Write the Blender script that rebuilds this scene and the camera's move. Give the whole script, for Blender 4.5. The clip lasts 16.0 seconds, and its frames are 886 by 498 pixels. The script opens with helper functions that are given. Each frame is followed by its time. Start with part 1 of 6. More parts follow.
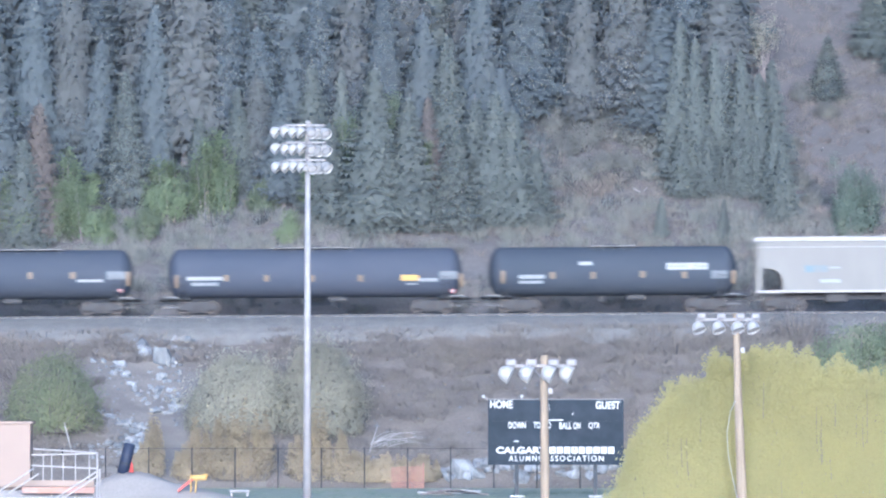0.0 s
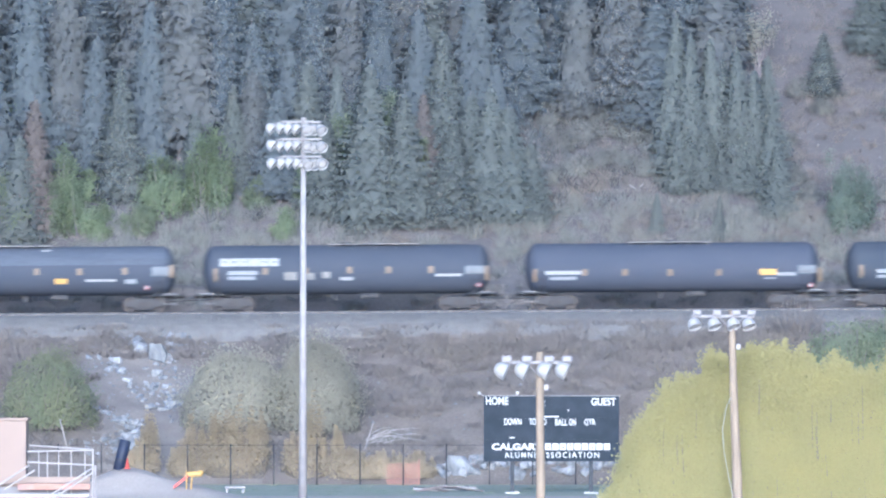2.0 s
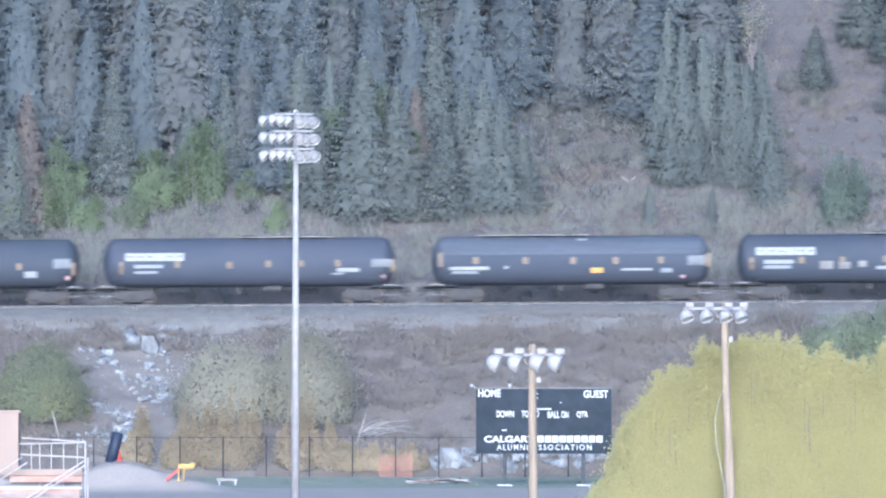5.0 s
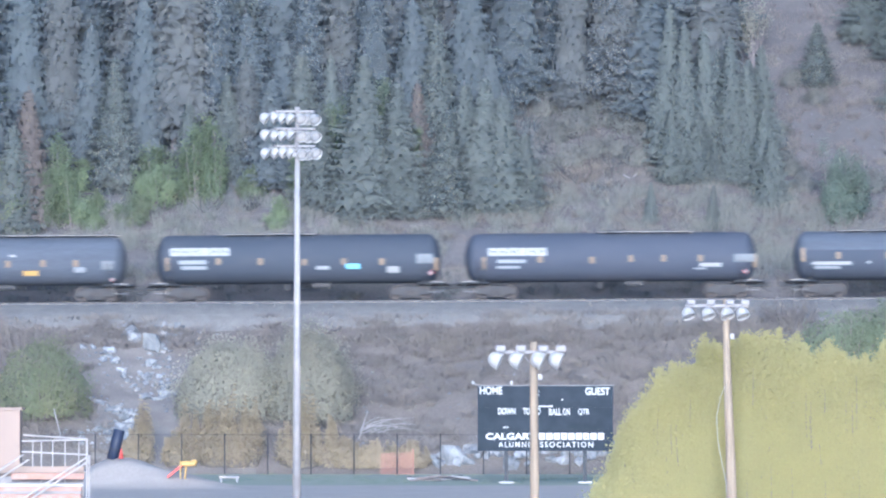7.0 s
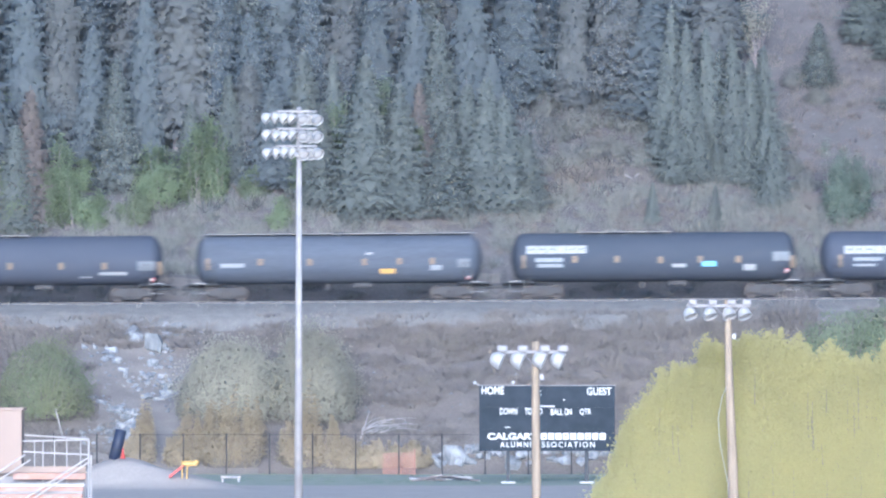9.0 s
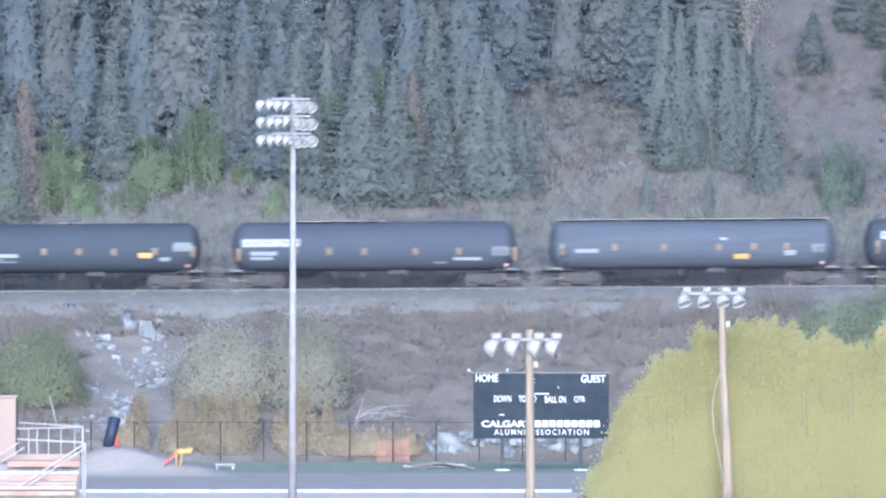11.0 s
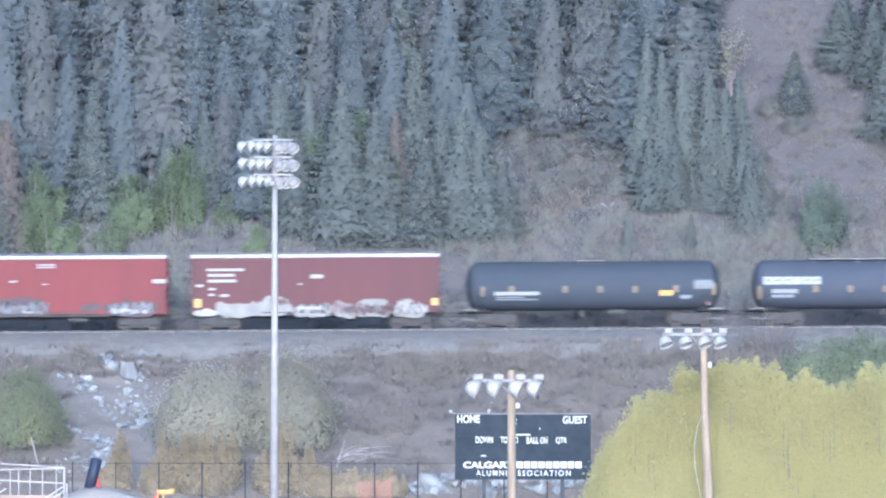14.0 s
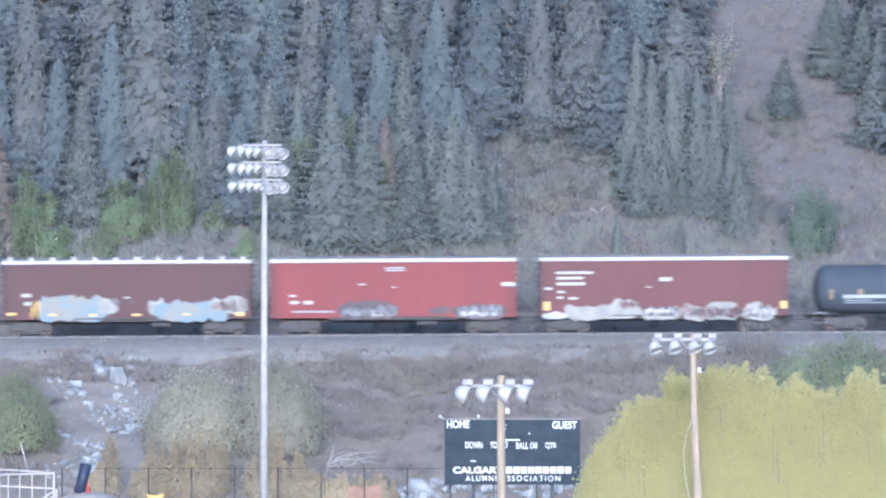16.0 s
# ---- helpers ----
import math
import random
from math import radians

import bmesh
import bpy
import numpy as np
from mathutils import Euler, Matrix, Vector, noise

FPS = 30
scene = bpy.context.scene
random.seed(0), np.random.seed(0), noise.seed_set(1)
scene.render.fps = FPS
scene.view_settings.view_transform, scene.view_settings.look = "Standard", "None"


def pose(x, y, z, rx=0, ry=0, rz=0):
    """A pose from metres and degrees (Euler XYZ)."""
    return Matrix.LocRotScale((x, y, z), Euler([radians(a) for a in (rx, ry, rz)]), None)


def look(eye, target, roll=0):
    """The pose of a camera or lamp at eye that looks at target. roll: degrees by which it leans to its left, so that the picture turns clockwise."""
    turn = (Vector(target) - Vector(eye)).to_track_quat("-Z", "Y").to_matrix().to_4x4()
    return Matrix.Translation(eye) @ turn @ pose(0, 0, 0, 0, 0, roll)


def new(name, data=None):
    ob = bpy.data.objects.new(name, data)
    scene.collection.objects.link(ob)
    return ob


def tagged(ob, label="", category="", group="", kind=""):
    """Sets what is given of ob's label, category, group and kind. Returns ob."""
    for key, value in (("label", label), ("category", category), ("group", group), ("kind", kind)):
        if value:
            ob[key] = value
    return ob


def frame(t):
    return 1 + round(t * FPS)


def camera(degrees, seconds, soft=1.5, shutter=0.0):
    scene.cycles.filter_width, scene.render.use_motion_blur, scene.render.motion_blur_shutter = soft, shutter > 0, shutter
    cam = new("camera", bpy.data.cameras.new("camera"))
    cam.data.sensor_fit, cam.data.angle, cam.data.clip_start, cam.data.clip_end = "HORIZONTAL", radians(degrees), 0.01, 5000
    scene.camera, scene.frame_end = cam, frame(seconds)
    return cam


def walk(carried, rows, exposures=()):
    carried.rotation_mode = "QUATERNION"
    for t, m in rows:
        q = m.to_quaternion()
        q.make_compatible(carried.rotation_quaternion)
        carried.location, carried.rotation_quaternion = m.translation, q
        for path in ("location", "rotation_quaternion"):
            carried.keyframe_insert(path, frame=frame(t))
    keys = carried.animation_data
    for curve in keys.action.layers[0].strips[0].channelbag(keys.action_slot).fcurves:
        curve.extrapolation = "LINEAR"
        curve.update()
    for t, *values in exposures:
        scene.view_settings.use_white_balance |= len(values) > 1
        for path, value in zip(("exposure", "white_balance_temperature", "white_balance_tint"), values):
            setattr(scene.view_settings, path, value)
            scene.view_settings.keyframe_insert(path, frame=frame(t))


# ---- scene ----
# ---- camera ----
EYE = (0.0, 0.0, 4.7)
cam = camera(7.87, 16.0, 2.25, 0.9)
# seconds, tilt above level and turn to the left, both in degrees
AIM = [(0, 1.4023, 0.0000), (0.5, 1.4485, -0.0156), (1, 1.4060, -0.0075), (1.5, 1.4023, -0.0307), (2, 1.3716, -0.0387), (2.5, 1.3173, -0.0307), (3, 1.2985, -0.0462), (3.5, 1.2791, -0.0769), (4, 1.3254, -0.1000), (6.5, 1.2635, -0.1076), (7, 1.2791, -0.0925), (7.5, 1.3176, -0.1038), (8, 1.3485, -0.0925), (8.5, 1.3485, -0.0925), (9, 1.2791, -0.0772), (11.5, 1.1672, -0.1694), (12, 1.2291, -0.2157), (12.5, 1.3098, -0.2388), (13, 1.3947, -0.2463), (13.5, 1.4792, -0.2619), (14, 1.5330, -0.2926), (14.5, 1.4754, -0.3117), (15, 1.4523, -0.3310), (15.5, 1.5792, -0.3617), (16, 1.5792, -0.3851)]
walk(cam, [(t, pose(*EYE, 90 + tilt, 0, turn)) for t, tilt, turn in AIM],
     exposures=[(0, 2.0, 4680, 9), (16, 2.0, 4680, 9)])

# ---- light: a hazy evening sky and a low, veiled sun ----
SUN_TURN, SUN_HEIGHT = 181, 9
world = bpy.data.worlds.new("world")
scene.world = world
world.use_nodes = True
wt = world.node_tree
sky = wt.nodes.new("ShaderNodeTexSky")
sky.sky_type, sky.sun_disc = "NISHITA", False
sky.sun_elevation, sky.sun_rotation = radians(SUN_HEIGHT), radians(SUN_TURN)
sky.dust_density, sky.air_density, sky.ozone_density = 4.0, 1.0, 1.5
wt.links.new(sky.outputs[0], wt.nodes["Background"].inputs[0])
wt.nodes["Background"].inputs[1].default_value = 0.13
sun_data = bpy.data.lights.new("sun", "SUN")
sun_data.energy, sun_data.angle, sun_data.color = 2.0, radians(14), (1.0, 0.96, 0.93)
sun = new("sun", sun_data)
sa, se = radians(SUN_TURN), radians(SUN_HEIGHT)
sun_from = Vector((math.sin(sa) * math.cos(se), math.cos(sa) * math.cos(se), math.sin(se)))
sun.matrix_basis = look(sun_from * 50, (0, 0, 0))


# ---- materials ----
def material(name, colour, other=None, rough=0.8, metal=0.0, scale=3.0, fine=40.0, bump=0.15, specular=0.18,
             vary=0.0, random=0.0, island=0.0, stretch=(1, 1, 1), through_light=0.0, sparse=0.0):
    """A surface with stains (scale) and grain (fine), in cycles a metre; other: the stain's colour; sparse: the share of gaps in a spray of needles or leaves."""
    m = bpy.data.materials.new(name)
    m.use_nodes = True
    nt = m.node_tree
    n, l = nt.nodes, nt.links
    b = n["Principled BSDF"]
    other = other or tuple(c * 0.72 for c in colour)
    tc = n.new("ShaderNodeTexCoord")
    mp = n.new("ShaderNodeMapping")
    mp.inputs["Scale"].default_value = stretch
    l.new(tc.outputs["Object"], mp.inputs[0])
    big = n.new("ShaderNodeTexNoise")
    big.inputs["Scale"].default_value, big.inputs["Detail"].default_value = scale, 6
    small = n.new("ShaderNodeTexNoise")
    small.inputs["Scale"].default_value, small.inputs["Detail"].default_value = fine, 4
    for t in (big, small):
        l.new(mp.outputs[0], t.inputs["Vector"])
    ramp = n.new("ShaderNodeValToRGB")
    ramp.color_ramp.elements[0].position, ramp.color_ramp.elements[1].position = 0.36, 0.66
    ramp.color_ramp.elements[0].color, ramp.color_ramp.elements[1].color = (*other, 1), (*colour, 1)
    l.new(big.outputs[0], ramp.inputs[0])
    hsv = n.new("ShaderNodeHueSaturation")
    l.new(ramp.outputs[0], hsv.inputs["Color"])
    grain = n.new("ShaderNodeMapRange")
    grain.inputs[3].default_value, grain.inputs[4].default_value = 1 - vary, 1 + vary
    l.new(small.outputs[0], grain.inputs[0])
    value = grain.outputs[0]
    for amount, kind, socket in ((random, "ShaderNodeObjectInfo", "Random"), (island, "ShaderNodeNewGeometry", "Random Per Island")):
        if amount:
            src = n.new(kind)
            mr = n.new("ShaderNodeMapRange")
            mr.inputs[3].default_value, mr.inputs[4].default_value = 1 - amount, 1 + amount
            l.new(src.outputs[socket], mr.inputs[0])
            mul = n.new("ShaderNodeMath")
            mul.operation = "MULTIPLY"
            l.new(value, mul.inputs[0])
            l.new(mr.outputs[0], mul.inputs[1])
            value = mul.outputs[0]
            hue = n.new("ShaderNodeMapRange")
            hue.inputs[3].default_value, hue.inputs[4].default_value = 0.5 - amount * 0.05, 0.5 + amount * 0.05
            l.new(src.outputs[socket], hue.inputs[0])
            l.new(hue.outputs[0], hsv.inputs["Hue"])
    l.new(value, hsv.inputs["Value"])
    l.new(hsv.outputs[0], b.inputs["Base Color"])
    b.inputs["Roughness"].default_value, b.inputs["Metallic"].default_value = rough, metal
    b.inputs["Specular IOR Level"].default_value = specular
    if bump:
        bp = n.new("ShaderNodeBump")
        bp.inputs["Strength"].default_value, bp.inputs["Distance"].default_value = bump, 0.02
        l.new(small.outputs[0], bp.inputs["Height"])
        l.new(bp.outputs[0], b.inputs["Normal"])
    if through_light:
        tr = n.new("ShaderNodeBsdfTranslucent")
        l.new(hsv.outputs[0], tr.inputs[0])
        mix = n.new("ShaderNodeMixShader")
        mix.inputs[0].default_value = through_light
        l.new(b.outputs[0], mix.inputs[1])
        l.new(tr.outputs[0], mix.inputs[2])
        clear = n.new("ShaderNodeBsdfTransparent")
        gaps = n.new("ShaderNodeMixShader")
        gaps.inputs[0].default_value = sparse
        l.new(mix.outputs[0], gaps.inputs[1])
        l.new(clear.outputs[0], gaps.inputs[2])
        l.new(gaps.outputs[0], n["Material Output"].inputs["Surface"])
    return m


# foliage tones are lifted and drawn together, and part clear, to stand in for haze
def leafy(name, colour, other, sparse=0.28, random=0.1):
    return material(name, colour, other, specular=0.12, rough=0.85, scale=0.5, fine=6, bump=0, vary=0.06, random=random, island=0.03, through_light=0.5, sparse=sparse)


M = {
    "galvanised": material("galvanised_steel", (0.24, 0.23, 0.232), (0.2, 0.19, 0.197), 0.75, 0.1, 2, 30, 0.05),
    "pale_metal": material("pale_aluminium", (0.196, 0.183, 0.183), (0.16, 0.155, 0.156), 0.45, 0.1, 4, 30, 0.03),
    "bowl": material("spun_aluminium_reflector", (0.31, 0.302, 0.3), (0.28, 0.272, 0.27), 0.4, 0.15, 6, 30, 0.03),
    "lens": material("lamp_glass", (0.3, 0.29, 0.29), (0.26, 0.25, 0.25), 0.2, 0.0, 5, 30, 0),
    "pole_wood": material("weathered_pole_wood", (0.232, 0.188, 0.142), (0.162, 0.131, 0.102), 0.85, 0, 2.0, 30, 0.4, stretch=(3, 3, 0.25), vary=0.3),
    "board": material("scoreboard_panel", (0.0273, 0.033, 0.0438), (0.0194, 0.0243, 0.0321), 0.9, 0, 1.2, 20, 0.04, 0.12),
    "dark_steel": material("dark_steel", (0.0365, 0.0395, 0.0469), (0.026, 0.0271, 0.0312), 0.6, 0.2, 3, 30, 0.1),
    "white_paint": material("white_paint", (0.397, 0.397, 0.397), (0.343, 0.343, 0.349), 0.6, 0, 2, 30, 0.02),
    "black_tank": material("black_tank_paint", (0.035, 0.042, 0.059), (0.04, 0.046, 0.063), 0.85, 0, 0.35, 8, 0.04, 0.3, stretch=(1, 1, 2.5), random=0.12),
    "lighter_tank": material("lighter_tank_paint", (0.06, 0.069, 0.091), (0.049, 0.056, 0.074), 0.85, 0, 0.4, 6, 0.06, 0.3, stretch=(0.3, 1, 4), vary=0.3),
    # running gear and wheels are painted paler to stand in for haze
    "under": material("grimy_hazed_running_gear", (0.062, 0.06, 0.062), (0.048, 0.047, 0.05), 0.8, 0, 2, 20, 0.2, 0.04),
    "wheel": material("wheel_steel", (0.07, 0.062, 0.06), (0.05, 0.045, 0.045), 0.8, 0.1, 5, 30, 0.1),
    "rail": material("rail_steel", (0.0562, 0.0529, 0.0547), (0.0328, 0.0308, 0.0323), 0.5, 0.5, 3, 30, 0.1),
    "tie": material("creosoted_tie", (0.123, 0.103, 0.089), (0.0684, 0.0575, 0.0519), 0.9, 0, 3, 30, 0.4, random=0.3),
    "ballast": material("ballast_gravel", (0.165, 0.158, 0.153), (0.138, 0.132, 0.129), 0.95, 0, 1.2, 14, 1.0, vary=0.35),
    "stone": material("pale_broken_rock", (0.195, 0.2, 0.212), (0.118, 0.121, 0.13), 0.9, 0, 1.6, 12, 0.7, random=0.2, island=0.25),
    "hopper": material("hopper_grey_paint", (0.134, 0.128, 0.122), (0.116, 0.111, 0.107), 0.5, 0, 0.6, 10, 0.04, stretch=(1, 1, 0.4)),
    "maroon": material("faded_maroon_paint", (0.0686, 0.0254, 0.0289), (0.059, 0.0234, 0.0267), 0.6, 0, 0.5, 10, 0.05, stretch=(1.5, 1, 0.4), vary=0.12),
    "red": material("faded_red_paint", (0.109, 0.0232, 0.0258), (0.0944, 0.0219, 0.0245), 0.6, 0, 0.5, 10, 0.05, stretch=(1.5, 1, 0.4), vary=0.12),
    "brown_red": material("boxcar_brown_paint", (0.049, 0.0228, 0.0254), (0.0408, 0.0196, 0.0228), 0.6, 0, 0.5, 10, 0.05, stretch=(1.5, 1, 0.4), vary=0.12),
    "mark_white": material("stencil_white", (0.245, 0.252, 0.26), (0.206, 0.206, 0.214), 0.6, 0, 6, 40, 0.02),
    "mark_grey": material("faded_stencil_grey", (0.213, 0.226, 0.245), (0.158, 0.166, 0.184), 0.6, 0, 6, 40, 0.02),
    "panel_grey": material("placard_holder_grey", (0.118, 0.126, 0.142), (0.1, 0.108, 0.122), 0.55, 0, 4, 40, 0.02),
    "mark_orange": material("reflector_amber", (0.15, 0.112, 0.078), (0.13, 0.098, 0.072), 0.5, 0, 8, 40, 0.02),
    "mark_yellow": material("stencil_yellow", (0.406, 0.265, 0.0846), (0.349, 0.226, 0.079), 0.55, 0, 6, 40, 0.02),
    "mark_blue": material("stencil_blue", (0.176, 0.397, 0.529), (0.15, 0.334, 0.441), 0.55, 0, 6, 40, 0.02),
    "mark_red": material("stencil_red", (0.397, 0.066, 0.0595), (0.33, 0.0595, 0.0529), 0.55, 0, 6, 40, 0.02),
    "spray_silver": material("silver_spray_paint", (0.172, 0.168, 0.165), (0.13, 0.125, 0.124), 0.55, 0, 1.4, 20, 0.02),
    "spray_blue": material("pale_blue_spray_paint", (0.0868, 0.125, 0.16), (0.13, 0.122, 0.115), 0.55, 0, 0.8, 20, 0.02),
    "spray_dark": material("dark_spray_paint", (0.034, 0.03, 0.037), (0.055, 0.036, 0.043), 0.55, 0, 2.0, 20, 0.02),
    "pale_rail": material("weathered_white_rail_paint", (0.31, 0.29, 0.285), (0.26, 0.245, 0.24), 0.6, 0, 2, 30, 0.04),
    "cream_wall": material("cream_painted_wall", (0.225, 0.175, 0.148), (0.21, 0.164, 0.14), 0.75, 0, 0.8, 25, 0.08),
    "seat_orange": material("worn_orange_plank", (0.27, 0.145, 0.11), (0.31, 0.215, 0.185), 0.75, 0, 2, 25, 0.1),
    "concrete": material("pale_concrete", (0.56, 0.48, 0.415), (0.5, 0.432, 0.375), 0.85, 0, 0.8, 20, 0.2, specular=0.02, vary=0.08),
    "kerb": material("kerb_concrete", (0.36, 0.35, 0.345), (0.3, 0.292, 0.288), 0.9, 0, 0.8, 20, 0.2),
    "gravel": material("packed_gravel", (0.36, 0.318, 0.29), (0.31, 0.276, 0.253), 0.95, 0, 0.5, 9, 0.8, specular=0.02, vary=0.25),
    "turf": material("thin_spring_turf", (0.225, 0.245, 0.185), (0.245, 0.245, 0.2), 0.95, 0, 0.4, 9, 0.8, vary=0.3),
    "soil": material("embankment_soil", (0.15, 0.131, 0.119), (0.122, 0.107, 0.099), 0.95, 0, 0.35, 5, 1.0, vary=0.3),
    "scree": material("pinkish_scree", (0.18, 0.162, 0.152), (0.145, 0.131, 0.124), 0.95, 0, 0.6, 8, 1.0, vary=0.3),
    # forest floor colour is lightened to make up for shade between the trees
    "forest_floor": material("shade_lifted_forest_floor", (0.115, 0.12, 0.118), (0.095, 0.1, 0.1), 0.95, 0, 0.3, 4, 0.6, vary=0.2),
    "slope_earth": material("bare_slope_earth", (0.1, 0.092, 0.094), (0.083, 0.078, 0.081), 0.95, 0, 0.18, 3, 0.6, vary=0.2),
    "dry_grass": leafy("dry_grass", (0.27, 0.238, 0.21), (0.23, 0.205, 0.188)),
    "twig": leafy("bare_twigs", (0.264, 0.236, 0.22), (0.225, 0.203, 0.192)),
    "mixed_brush": leafy("budding_brush", (0.25, 0.246, 0.226), (0.218, 0.217, 0.204)),
    "bark": material("grey_bark", (0.171, 0.149, 0.145), (0.12, 0.103, 0.103), 0.9, 0, 2, 12, 0.5, stretch=(3, 3, 0.4)),
    "pale_bark": material("pale_dead_wood", (0.28, 0.268, 0.268), (0.21, 0.2, 0.2), 0.8, 0, 2, 12, 0.3, stretch=(3, 3, 0.4)),
    "spruce": leafy("spruce_needles", (0.187, 0.202, 0.194), (0.173, 0.188, 0.183), 0.34),
    # darker and bluer than spruce, to stand in for shade in the wood behind
    "pine": leafy("shaded_pine_needles", (0.158, 0.176, 0.187), (0.145, 0.162, 0.174), 0.33),
    "dying": leafy("dying_needles", (0.215, 0.186, 0.174), (0.19, 0.17, 0.163), 0.34),
    "grey_needles": leafy("thin_grey_needles", (0.171, 0.176, 0.177), (0.157, 0.164, 0.168), 0.33),
    "spring_leaf": leafy("spring_leaves", (0.235, 0.275, 0.165), (0.21, 0.25, 0.16)),
    "sage_leaf": leafy("grey_green_leaves", (0.205, 0.24, 0.195), (0.185, 0.22, 0.182)),
    "olive_leaf": leafy("olive_green_leaves", (0.262, 0.272, 0.168), (0.215, 0.24, 0.16)),
    "bush_leaf": leafy("bush_leaves", (0.235, 0.265, 0.175), (0.21, 0.24, 0.165)),
    "willow_leaf": leafy("pale_willow_leaves", (0.352, 0.334, 0.268), (0.326, 0.311, 0.252)),
    "yellow_leaf": leafy("yellow_green_leaves", (0.36, 0.331, 0.16), (0.34, 0.314, 0.157), random=0.0),
    "ochre_leaf": leafy("ochre_shrub", (0.435, 0.362, 0.255), (0.4, 0.337, 0.24)),
    "orange_net": material("orange_netting", (0.271, 0.135, 0.104), (0.239, 0.13, 0.104), 0.7, 0, 3, 20, 0.05),
    "navy": material("navy_vinyl", (0.015, 0.021, 0.0449), (0.0226, 0.0269, 0.0449), 0.5, 0, 3, 20, 0.05),
}


# ---- mesh helpers ----
def mesh_of(name, verts, faces, mats, slots=None, smooth=False):
    me = bpy.data.meshes.new(name)
    me.from_pydata([tuple(map(float, v)) for v in verts], [], faces)
    for m in (mats if isinstance(mats, (list, tuple)) else [mats]):
        me.materials.append(m)
    if slots is not None:
        me.polygons.foreach_set("material_index", slots)
    if smooth:
        me.polygons.foreach_set("use_smooth", [True] * len(me.polygons))
    me.update()
    return me


def part(name, bm, mat, parent=None, label="", smooth=False, kind=""):
    """Links a bmesh, or finished mesh data, as one mesh object under a thing or a part."""
    if isinstance(bm, bmesh.types.BMesh):
        me = bpy.data.meshes.new(name)
        bm.to_mesh(me)
        bm.free()
        me.materials.append(mat)
        if smooth:
            me.polygons.foreach_set("use_smooth", [True] * len(me.polygons))
    else:
        me = bm
    ob = new(name, me)
    if parent:
        ob.parent = parent
    return tagged(ob, label, kind=kind)


def thing(name, label, category, group="", m=None):
    ob = new(name)
    ob.empty_display_size = 0.2
    if m:
        ob.matrix_basis = m
    return tagged(ob, label, category, group)


def box(bm, lo, hi, bevel=0.0):
    c, s = [(a + b) / 2 for a, b in zip(lo, hi)], [b - a for a, b in zip(lo, hi)]
    r = bmesh.ops.create_cube(bm, size=1, matrix=Matrix.Translation(c) @ Matrix.Diagonal((*s, 1)))
    if bevel:
        edges = list({e for v in r["verts"] for e in v.link_edges})
        bmesh.ops.bevel(bm, geom=edges, offset=bevel, segments=1, affect="EDGES")
    return bm


def rod(bm, a, b, r0, r1=None, n=8):
    """A tapered round bar from a to b."""
    a, b = Vector(a), Vector(b)
    d = b - a
    m = Matrix.Translation((a + b) / 2) @ d.to_track_quat("Z", "Y").to_matrix().to_4x4()
    bmesh.ops.create_cone(bm, cap_ends=True, segments=n, radius1=r0, radius2=r0 if r1 is None else r1, depth=d.length, matrix=m)
    return bm


def spun(bm, profile, m, n=20):
    """A turned form: profile of (radius, height), round the z axis of m."""
    rings = []
    for r, h in profile:
        rings.append([bm.verts.new(m @ Vector((r * math.cos(2 * math.pi * i / n), r * math.sin(2 * math.pi * i / n), h))) for i in range(n)])
    for p, q in zip(rings, rings[1:]):
        for i in range(n):
            bm.faces.new((p[i], p[(i + 1) % n], q[(i + 1) % n], q[i]))
    bm.faces.new(rings[0][::-1])
    bm.faces.new(rings[-1])
    return bm


def fresh():
    return bmesh.new()


# ---- ground: field, embankment, track bench and hillside in one sheet ----
TRACK_Y = 401.5
GRADE = 0.0067


def rail_z(x):
    return 10.47 + GRADE * x


def hill(x, y):
    """Height of the ground at x, y."""
    rough = noise.noise(Vector((x * 0.13, y * 0.13, 0))) * 0.7 + noise.noise(Vector((x * 0.45, y * 0.45, 3))) * 0.25
    if y < 372:
        heap = 1.5 * math.exp(-(((x + 15.4) / 2.6) ** 2 + ((y - 318) / 2.5) ** 2)) + 0.55 * math.exp(-(((x + 12.2) / 2.2) ** 2 + ((y - 316) / 2.0) ** 2))
        return heap
    bench = rail_z(max(-120, min(120, x))) - 1.25
    if y < 396:
        k = (y - 372) / 24
        s = k ** 0.85
        gully = 0.9 * math.exp(-((x + 17.5 + (y - 385) * 0.15) / 2.8) ** 2) * math.sin(math.pi * k)
        return bench * s + (rough - gully) * math.sin(math.pi * k) ** 0.7
    if y < 409:
        return bench
    d = y - 409
    far = max(0, y - 520)
    return bench + 0.62 * d - far * 0.35 + rough * min(1, d / 6) * 1.3 + 0.5 * min(1, d / 10) * math.sin(x * 0.12 + 1.2)


def steps(*spans):
    out = []
    for a, b, s in spans:
        n = max(1, round((b - a) / s))
        out += [a + (b - a) * i / n for i in range(n)]
    return out + [spans[-1][1]]


